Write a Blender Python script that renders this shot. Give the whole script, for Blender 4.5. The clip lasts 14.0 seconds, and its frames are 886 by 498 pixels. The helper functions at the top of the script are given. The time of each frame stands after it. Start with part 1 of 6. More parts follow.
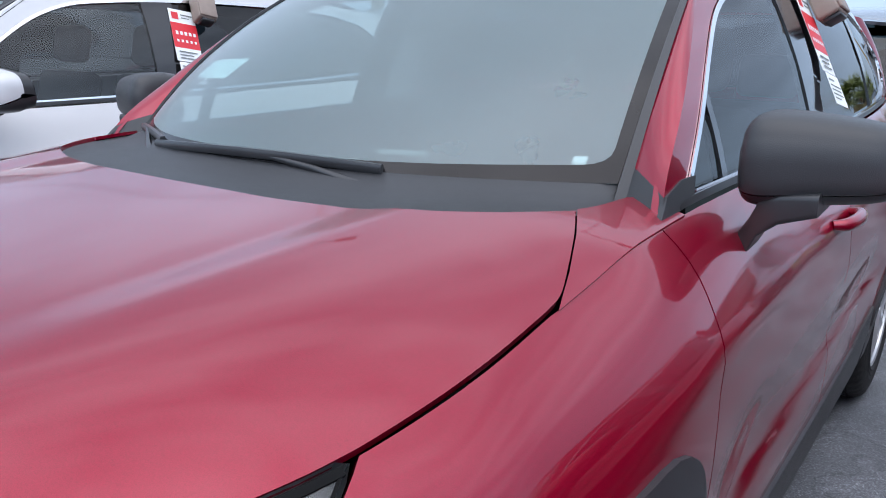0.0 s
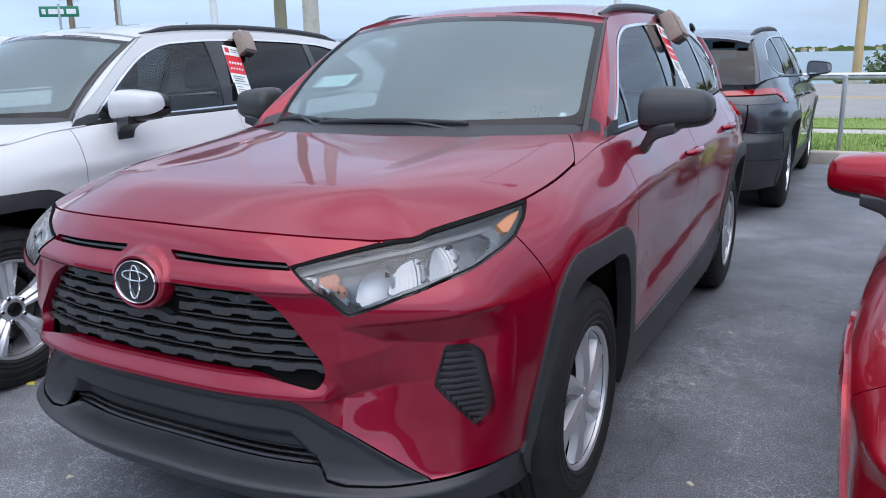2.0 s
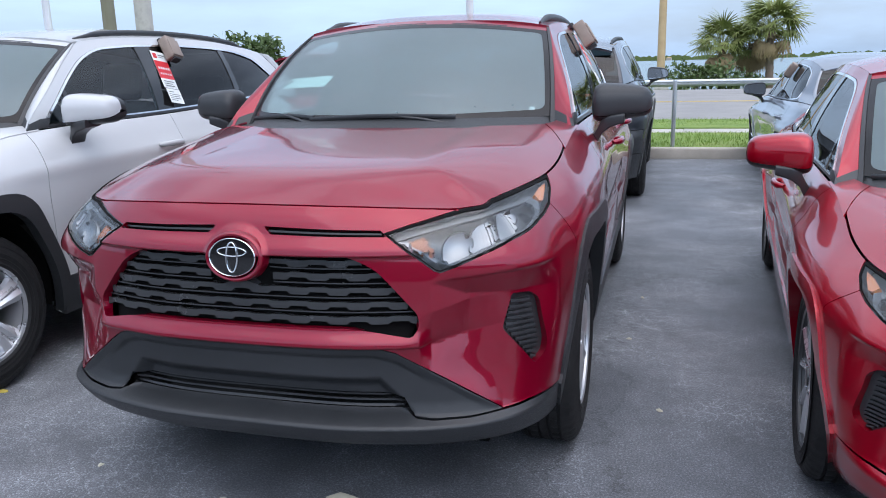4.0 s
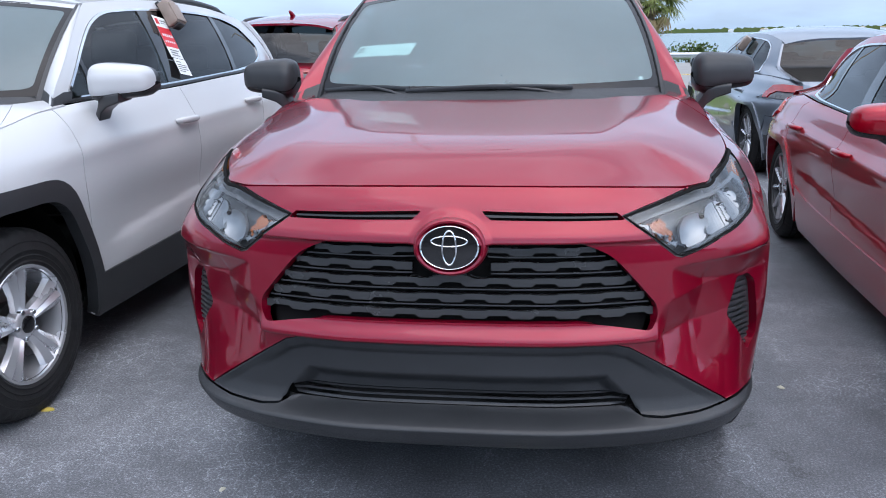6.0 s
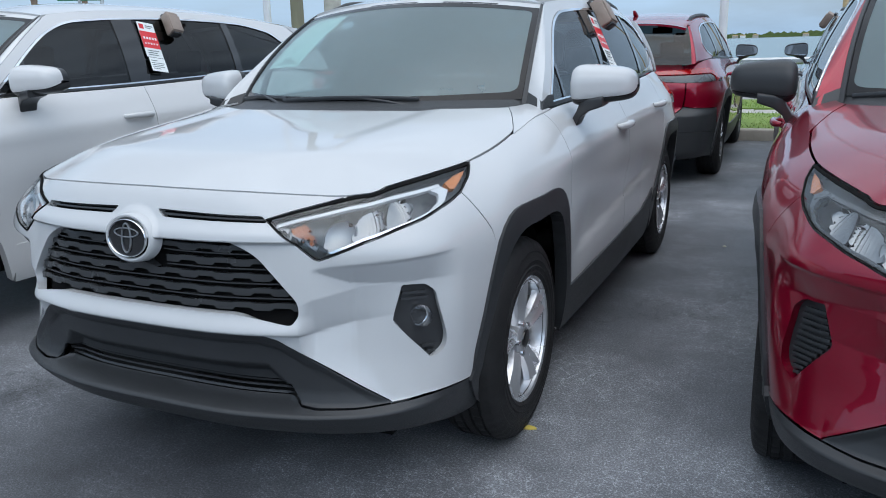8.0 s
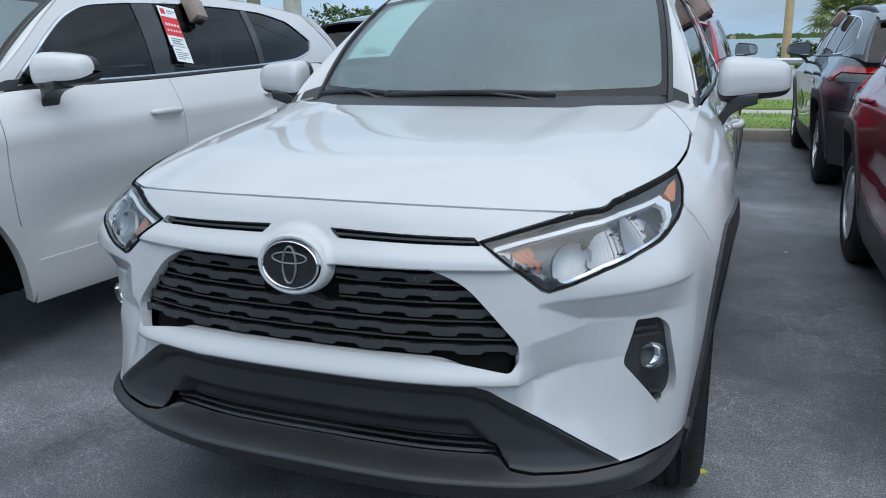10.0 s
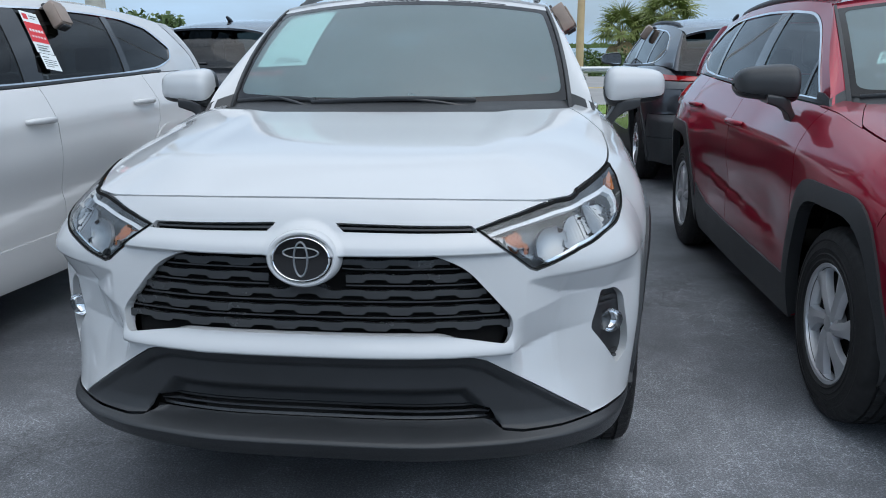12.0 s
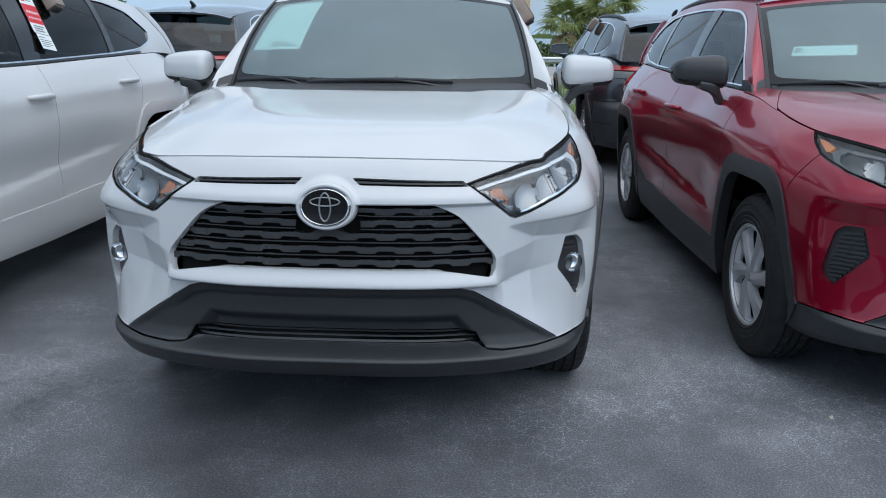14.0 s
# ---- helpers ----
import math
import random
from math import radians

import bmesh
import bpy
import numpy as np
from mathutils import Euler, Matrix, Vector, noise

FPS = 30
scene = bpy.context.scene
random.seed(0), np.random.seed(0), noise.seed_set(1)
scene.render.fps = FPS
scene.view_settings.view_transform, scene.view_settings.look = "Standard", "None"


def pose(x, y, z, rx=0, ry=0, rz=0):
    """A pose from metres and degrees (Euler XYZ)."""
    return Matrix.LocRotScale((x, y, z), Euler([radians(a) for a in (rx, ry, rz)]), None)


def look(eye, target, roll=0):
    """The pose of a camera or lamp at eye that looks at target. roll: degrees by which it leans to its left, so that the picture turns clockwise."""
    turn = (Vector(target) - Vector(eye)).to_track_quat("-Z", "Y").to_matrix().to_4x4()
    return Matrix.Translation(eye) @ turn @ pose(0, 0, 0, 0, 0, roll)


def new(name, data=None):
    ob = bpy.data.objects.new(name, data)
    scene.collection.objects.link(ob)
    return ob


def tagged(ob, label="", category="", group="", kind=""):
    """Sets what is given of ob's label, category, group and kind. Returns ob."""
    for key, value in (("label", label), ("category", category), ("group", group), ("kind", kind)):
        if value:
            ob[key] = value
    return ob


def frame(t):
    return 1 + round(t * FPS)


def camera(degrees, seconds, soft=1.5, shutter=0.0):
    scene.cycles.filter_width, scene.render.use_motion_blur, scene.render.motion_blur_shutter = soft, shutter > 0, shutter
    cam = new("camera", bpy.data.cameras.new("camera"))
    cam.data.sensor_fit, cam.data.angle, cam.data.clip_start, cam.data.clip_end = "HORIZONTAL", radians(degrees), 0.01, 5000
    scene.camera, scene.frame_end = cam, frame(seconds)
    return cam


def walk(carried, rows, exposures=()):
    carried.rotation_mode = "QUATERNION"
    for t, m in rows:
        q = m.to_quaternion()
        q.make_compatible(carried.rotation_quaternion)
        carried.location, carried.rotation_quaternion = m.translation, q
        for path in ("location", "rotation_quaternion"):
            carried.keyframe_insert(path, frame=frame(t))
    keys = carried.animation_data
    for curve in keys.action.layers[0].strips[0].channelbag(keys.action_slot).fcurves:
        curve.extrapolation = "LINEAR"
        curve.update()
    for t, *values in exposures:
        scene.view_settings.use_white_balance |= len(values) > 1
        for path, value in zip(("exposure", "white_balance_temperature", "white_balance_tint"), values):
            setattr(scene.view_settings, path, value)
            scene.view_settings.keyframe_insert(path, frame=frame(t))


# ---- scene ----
cam = camera(59.0, 14.0, soft=1.0)
PATH = [
    (0, (1.235, 0.214, 1.399), (0.09, 1.767, 0.873), 0.6),
    (0.5, (1.402, -0.166, 1.415), (0.349, 1.472, 0.958), -0.9),
    (1, (1.469, -0.531, 1.43), (0.452, 1.135, 0.997), -1.8),
    (1.5, (1.59, -0.898, 1.404), (0.579, 0.771, 0.968), -1.0),
    (2, (1.588, -1.263, 1.398), (0.66, 0.444, 0.924), -1.3),
    (2.5, (1.574, -1.587, 1.393), (0.698, 0.139, 0.891), -1.8),
    (2.7, (1.593, -1.7, 1.388), (0.725, 0.031, 0.888), -1.9),
    (4.8, (0.725, -1.862, 1.369), (0.345, 0.048, 0.913), -1.2),
    (5, (0.635, -1.825, 1.358), (0.245, 0.079, 0.889), -1.3),
    (5.5, (0.405, -1.826, 1.37), (0.08, 0.089, 0.893), -2.0),
    (6, (0.212, -1.794, 1.366), (-0.026, 0.121, 0.841), -1.1),
    (6.5, (-0.037, -1.732, 1.364), (-0.367, 0.17, 0.839), -1.9),
    (7, (-0.337, -1.737, 1.381), (-0.989, 0.088, 0.884), -3.4),
    (7.5, (-0.622, -1.785, 1.377), (-1.387, -0.007, 0.872), -2.1),
    (8, (-0.848, -1.754, 1.374), (-1.644, 0.01, 0.87), -1.7),
    (8.5, (-1.087, -1.672, 1.364), (-1.941, 0.07, 0.878), -2.2),
    (8.7, (-1.171, -1.649, 1.365), (-2.014, 0.101, 0.89), -2.0),
    (10.8, (-1.863, -1.632, 1.343), (-2.279, 0.248, 0.803), -0.6),
    (11, (-1.897, -1.668, 1.356), (-2.241, 0.226, 0.815), -0.6),
    (11.5, (-1.997, -1.8, 1.372), (-2.228, 0.118, 0.852), -1.1),
    (12, (-2.037, -1.94, 1.365), (-2.227, -0.013, 0.866), -0.5),
    (12.5, (-2.037, -2.118, 1.379), (-2.203, -0.19, 0.872), -0.3),
    (13, (-2.101, -2.261, 1.389), (-2.228, -0.322, 0.916), -0.9),
    (13.5, (-2.159, -2.371, 1.365), (-2.222, -0.435, 0.868), -0.3),
    (14, (-2.153, -2.412, 1.364), (-2.201, -0.483, 0.838), 0.6),
]
walk(cam, [(t, look(eye, target, roll)) for t, eye, target, roll in PATH],
     exposures=[(0.0, 0.42, 6500, 17), (1.0, 0.27, 6500, 17), (2.7, 0.30, 6500, 17), (5.0, 0.42, 6500, 17), (6.0, 0.48, 6500, 17), (6.6, 0.42, 6500, 15), (7.0, 0.16, 6500, 12), (7.5, 0.04, 6500, 11),
                (8.7, -0.07, 6500, 10), (11.0, -0.04, 6500, 10), (14.0, 0.02, 6500, 10)])

# ---- light: bright overcast, a soft high sun behind thin cloud ----
SUN_EL, SUN_AZ = radians(60), radians(142)
world = bpy.data.worlds.new("sky")
scene.world = world
world.use_nodes = True
wn, wl = world.node_tree.nodes, world.node_tree.links
wn.clear()
w_out, w_bg, w_sky = wn.new("ShaderNodeOutputWorld"), wn.new("ShaderNodeBackground"), wn.new("ShaderNodeTexSky")
w_sky.sky_type, w_sky.sun_disc, w_sky.sun_elevation, w_sky.sun_rotation = "NISHITA", False, SUN_EL, SUN_AZ
w_sky.air_density, w_sky.dust_density = 1.0, 2.0
w_tc, w_map, w_noise, w_ramp, w_mix = (wn.new("ShaderNodeTexCoord"), wn.new("ShaderNodeMapping"), wn.new("ShaderNodeTexNoise"),
                                       wn.new("ShaderNodeValToRGB"), wn.new("ShaderNodeMix"))
w_map.inputs["Scale"].default_value = (1.2, 1.2, 5.0)
w_noise.inputs["Scale"].default_value, w_noise.inputs["Detail"].default_value = 1.7, 6.0
w_noise.inputs["Roughness"].default_value = 0.55
w_ramp.color_ramp.elements[0].position, w_ramp.color_ramp.elements[1].position = 0.36, 0.66
w_ramp.color_ramp.elements[0].color = (0.48, 0.48, 0.48, 1)
w_ramp.color_ramp.elements[1].color = (0.97, 0.97, 0.97, 1)
w_mix.data_type = "RGBA"
# an overcast sky is brighter and whiter overhead than at the horizon, with a broad glow round the hidden sun
to_sun = Vector((math.sin(SUN_AZ) * math.cos(SUN_EL), math.cos(SUN_AZ) * math.cos(SUN_EL), math.sin(SUN_EL)))
w_xyz, w_up, w_cloud, w_dot, w_glow, w_lit = (wn.new("ShaderNodeSeparateXYZ"), wn.new("ShaderNodeMapRange"), wn.new("ShaderNodeMix"),
                                              wn.new("ShaderNodeVectorMath"), wn.new("ShaderNodeMapRange"), wn.new("ShaderNodeMix"))
w_cloud.data_type = "RGBA"
w_cloud.inputs["A"].default_value, w_cloud.inputs["B"].default_value = (6.5, 9.7, 13.6, 1), (12.4, 13.5, 14.8, 1)
w_dot.operation = "DOT_PRODUCT"
w_dot.inputs[1].default_value = to_sun
w_glow.interpolation_type = "SMOOTHSTEP"
w_glow.inputs["From Min"].default_value, w_glow.inputs["From Max"].default_value = 0.05, 1.0
w_glow.inputs["To Min"].default_value, w_glow.inputs["To Max"].default_value = 0.95, 1.85
w_lit.data_type, w_lit.blend_type = "RGBA", "MULTIPLY"
w_lit.inputs["Factor"].default_value = 1.0
wl.new(w_tc.outputs["Generated"], w_xyz.inputs[0])
wl.new(w_tc.outputs["Generated"], w_dot.inputs[0])
wl.new(w_xyz.outputs["Z"], w_up.inputs["Value"])
wl.new(w_up.outputs[0], w_cloud.inputs["Factor"])
wl.new(w_dot.outputs["Value"], w_glow.inputs["Value"])
wl.new(w_cloud.outputs["Result"], w_lit.inputs["A"])
wl.new(w_glow.outputs[0], w_lit.inputs["B"])
wl.new(w_lit.outputs["Result"], w_mix.inputs["B"])
wl.new(w_tc.outputs["Generated"], w_map.inputs["Vector"])
wl.new(w_map.outputs[0], w_noise.inputs["Vector"])
wl.new(w_noise.outputs["Fac"], w_ramp.inputs["Fac"])
wl.new(w_ramp.outputs[0], w_mix.inputs["Factor"])
wl.new(w_sky.outputs[0], w_mix.inputs["A"])
wl.new(w_mix.outputs["Result"], w_bg.inputs["Color"])
wl.new(w_bg.outputs[0], w_out.inputs["Surface"])
w_bg.inputs["Strength"].default_value = 0.085

sun = new("sun", bpy.data.lights.new("sun", "SUN"))
sun.data.energy, sun.data.angle, sun.data.color = 0.75, radians(75), (1.0, 0.97, 0.93)
sun.matrix_world = look(to_sun * 30, (0, 0, 0))

# ---- materials ----
class Nodes:
    """A small helper round a node tree."""

    def __init__(self, name):
        self.mat = bpy.data.materials.new(name)
        self.mat.use_nodes = True
        self.tree = self.mat.node_tree
        self.tree.nodes.clear()
        self.out = self.add("OutputMaterial")

    def add(self, kind, **given):
        node = self.tree.nodes.new("ShaderNode" + kind)
        for key, value in given.items():
            node.inputs[key.replace("_", " ")].default_value = value
        return node

    def link(self, a, b):
        self.tree.links.new(a, b)


def noise_of(n, scale, detail=4.0, rough=0.55, stretch=(1, 1, 1)):
    tc, mp = n.add("TexCoord"), n.add("Mapping")
    mp.inputs["Scale"].default_value = stretch
    n.link(tc.outputs["Object"], mp.inputs["Vector"])
    tex = n.add("TexNoise", Scale=scale, Detail=detail, Roughness=rough)
    n.link(mp.outputs[0], tex.inputs["Vector"])
    return tex


def ramp_of(n, fac, stops):
    r = n.add("ValToRGB")
    els = r.color_ramp.elements
    while len(els) < len(stops):
        els.new(0.5)
    for e, (p, c) in zip(els, stops):
        e.position, e.color = p, (*c, 1)
    n.link(fac, r.inputs["Fac"])
    return r


def surface(name, stops, rough, scale=8.0, metal=0.0, bump=0.0, bump_scale=200.0, coat=0.0, spec=0.5, rough_var=0.08, stretch=(1, 1, 1)):
    """A plain surface: colour varied by noise between the stops, uneven gloss, fine relief."""
    n = Nodes(name)
    p = n.add("BsdfPrincipled", Metallic=metal)
    p.inputs["Coat Weight"].default_value = coat
    p.inputs["Specular IOR Level"].default_value = spec
    tex = noise_of(n, scale, 5.0, 0.6, stretch)
    k = len(stops) - 1
    r = ramp_of(n, tex.outputs["Fac"], [(0.3 + 0.4 * i / max(k, 1), c) for i, c in enumerate(stops)])
    n.link(r.outputs[0], p.inputs["Base Color"])
    rr = n.add("MapRange")
    rr.inputs["To Min"].default_value, rr.inputs["To Max"].default_value = max(0.02, rough - rough_var), min(1.0, rough + rough_var)
    n.link(tex.outputs["Fac"], rr.inputs["Value"])
    n.link(rr.outputs[0], p.inputs["Roughness"])
    if bump:
        fine = noise_of(n, bump_scale, 3.0, 0.6, stretch)
        b = n.add("Bump", Strength=bump, Distance=0.01)
        n.link(fine.outputs["Fac"], b.inputs["Height"])
        n.link(b.outputs[0], p.inputs["Normal"])
    n.link(p.outputs[0], n.out.inputs["Surface"])
    return n.mat


def car_paint(name, base, deep, metal, rough):
    """Coated paint with metal flake: a base layer under a clear coat with faint dust and orange peel."""
    n = Nodes(name)
    p = n.add("BsdfPrincipled", Metallic=metal, Roughness=rough)
    p.inputs["Coat Weight"].default_value, p.inputs["Coat Roughness"].default_value, p.inputs["Coat IOR"].default_value = 1.0, 0.02, 1.53
    p.inputs["Specular IOR Level"].default_value = 0.12
    flake = noise_of(n, 900.0, 2.0)
    r = ramp_of(n, flake.outputs["Fac"], [(0.3, deep), (0.7, base)])
    n.link(r.outputs[0], p.inputs["Base Color"])
    haze = noise_of(n, 3.0, 6.0, 0.65)
    rr = n.add("MapRange")
    rr.inputs["To Min"].default_value, rr.inputs["To Max"].default_value = 0.004, 0.020
    n.link(haze.outputs["Fac"], rr.inputs["Value"])
    n.link(rr.outputs[0], p.inputs["Coat Roughness"])
    peel = noise_of(n, 160.0, 1.0)
    b = n.add("Bump", Strength=0.008, Distance=0.004)
    n.link(peel.outputs["Fac"], b.inputs["Height"])
    n.link(b.outputs[0], p.inputs["Coat Normal"])
    n.link(p.outputs[0], n.out.inputs["Surface"])
    return n.mat


def pane(name, tint, ior=1.5, rough=0.0, haze=0.0):
    """Thin glass: tinted see-through with a Fresnel gloss, and if asked an uneven film that paints sky haze over light
    dust.
    """
    n = Nodes(name)
    t, g, m = n.add("BsdfTransparent", Color=(*tint, 1)), n.add("BsdfGlossy", Roughness=rough), n.add("MixShader")
    # the same gloss from both sides of the thin pane: f0 + (1 - f0) * facing**5
    f0, facing, power, f = ((ior - 1) / (ior + 1))**2, n.add("LayerWeight"), n.add("Math"), n.add("Math")
    facing.inputs["Blend"].default_value = .5
    power.operation, f.operation = "POWER", "MULTIPLY_ADD"
    power.inputs[1].default_value, f.inputs[1].default_value, f.inputs[2].default_value = 5.0, 1 - f0, f0
    n.link(facing.outputs["Facing"], power.inputs[0])
    n.link(power.outputs[0], f.inputs[0])
    n.link(f.outputs[0], m.inputs[0])
    n.link(t.outputs[0], m.inputs[1])
    n.link(g.outputs[0], m.inputs[2])
    top = m
    if haze:
        # blue-green diffuse film: the sky's pale sheen put into colour, with a little dust
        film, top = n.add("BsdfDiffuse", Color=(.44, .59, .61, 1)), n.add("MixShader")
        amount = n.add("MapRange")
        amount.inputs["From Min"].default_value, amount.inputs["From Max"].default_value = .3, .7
        amount.inputs["To Min"].default_value, amount.inputs["To Max"].default_value = haze * .94, haze * 1.1
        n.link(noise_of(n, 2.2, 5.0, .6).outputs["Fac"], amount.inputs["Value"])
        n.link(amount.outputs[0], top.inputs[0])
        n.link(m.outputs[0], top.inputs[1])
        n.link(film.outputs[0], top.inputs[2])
    n.link(top.outputs[0], n.out.inputs["Surface"])
    return n.mat


RED = car_paint("red_paint", (0.31, 0.0018, 0.024), (0.21, 0.001, 0.015), 0.45, 0.30)
RED_BRIGHT = car_paint("bright_red_paint", (0.42, 0.0025, 0.018), (0.31, 0.0015, 0.012), 0.45, 0.32)
WHITE = car_paint("white_paint", (0.535, 0.545, 0.55), (0.505, 0.515, 0.52), 0.0, 0.5)
PEARL = car_paint("pearl_white_paint", (0.61, 0.61, 0.605), (0.56, 0.56, 0.56), 0.05, 0.45)
GREY = car_paint("dark_grey_paint", (0.060, 0.064, 0.074), (0.035, 0.038, 0.045), 0.6, 0.35)
STEEL_BLUE = car_paint("blue_grey_paint", (0.24, 0.275, 0.32), (0.17, 0.195, 0.23), 0.65, 0.35)
PLASTIC = surface("grained_black_plastic", [(0.027, 0.029, 0.031), (0.036, 0.038, 0.041)], 0.43, 5.0, bump=0.12, bump_scale=700.0, spec=0.45)
SATIN = surface("satin_black_plastic", [(0.024, 0.025, 0.027), (0.034, 0.035, 0.037)], 0.32, 6.0)
GRILLE = surface("black_grille_plastic", [(0.034, 0.036, 0.038), (0.044, 0.046, 0.048)], 0.26, 6.0)
GLOSS_BLACK = surface("gloss_black_trim", [(0.008, 0.008, 0.009), (0.012, 0.012, 0.013)], 0.10, 6.0, coat=0.5, rough_var=0.03)
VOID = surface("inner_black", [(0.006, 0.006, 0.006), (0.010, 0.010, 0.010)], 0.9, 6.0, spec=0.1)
RUBBER = surface("tyre_rubber", [(0.011, 0.011, 0.0115), (0.020, 0.020, 0.0205), (0.014, 0.014, 0.0145)], 0.58, 9.0, bump=0.2, bump_scale=350.0, spec=0.22)
ALLOY = surface("silver_alloy", [(0.60, 0.61, 0.63), (0.70, 0.71, 0.73)], 0.26, 6.0, metal=0.7)
SILVER = surface("silver_wheel_cover_paint", [(0.46, 0.47, 0.49), (0.54, 0.55, 0.57)], 0.33, 6.0, metal=0.6)
CHROME = surface("chrome", [(0.72, 0.73, 0.75), (0.80, 0.81, 0.83)], 0.07, 8.0, metal=1.0, rough_var=0.03)
REFLECTOR = surface("lamp_reflector", [(0.24, 0.25, 0.26), (0.34, 0.35, 0.36)], 0.35, 40.0, metal=0.9, rough_var=0.03)
DRL = surface("daytime_lamp_strip", [(0.62, 0.63, 0.64), (0.70, 0.71, 0.72)], 0.22, 20.0, coat=0.4)
DISC = surface("brake_disc_steel", [(0.22, 0.21, 0.20), (0.32, 0.31, 0.30)], 0.38, 20.0, metal=1.0)
AMBER = surface("amber_lens", [(0.30, 0.075, 0.015), (0.42, 0.12, 0.02)], 0.12, 30.0, coat=0.6)
LENS_RED = surface("red_lens", [(0.26, 0.004, 0.006), (0.38, 0.007, 0.009)], 0.10, 30.0, coat=0.8)
LAMP_GREY = surface("lamp_housing", [(0.085, 0.09, 0.095), (0.12, 0.125, 0.13)], 0.28, 6.0, metal=0.3)
CLOTH = surface("seat_cloth", [(0.085, 0.090, 0.093), (0.115, 0.120, 0.123)], 0.85, 14.0)
DASH = surface("dashboard_vinyl", [(0.016, 0.016, 0.017), (0.022, 0.022, 0.023)], 0.8, 12.0, spec=0.1)
# the film lifts the windshield to the tone of reflected sky over thin dust
WINDSHIELD = pane("windshield_glass", (0.60, 0.75, 0.74), 1.8, rough=0.29, haze=0.22)
FRIT = surface("black_glass_border", [(0.008, 0.008, 0.009), (0.012, 0.012, 0.013)], 0.18, 6.0, spec=0.3)
TINTED = pane("tinted_glass", (0.10, 0.11, 0.115), 1.6)
SIDE_GLASS = pane("side_glass", (0.52, 0.57, 0.57), 1.7)
CLEAR = pane("clear_lens", (0.93, 0.95, 0.96), 1.7)
AMBER_TIP = surface("amber_side_marker", [(0.50, 0.14, 0.02), (0.60, 0.19, 0.03)], 0.15, 30.0, coat=0.5)
PAPER = surface("white_paper", [(0.74, 0.77, 0.76), (0.80, 0.83, 0.82)], 0.6, 12.0)
PAPER_RED = surface("red_printed_paper", [(0.62, 0.02, 0.03), (0.70, 0.03, 0.04)], 0.45, 12.0)
PRINT = surface("grey_print", [(0.12, 0.14, 0.14), (0.2, 0.22, 0.22)], 0.7, 40.0)
TAN_BOX = surface("tan_plastic_box", [(0.22, 0.17, 0.14), (0.29, 0.23, 0.19)], 0.5, 14.0, bump=0.1)


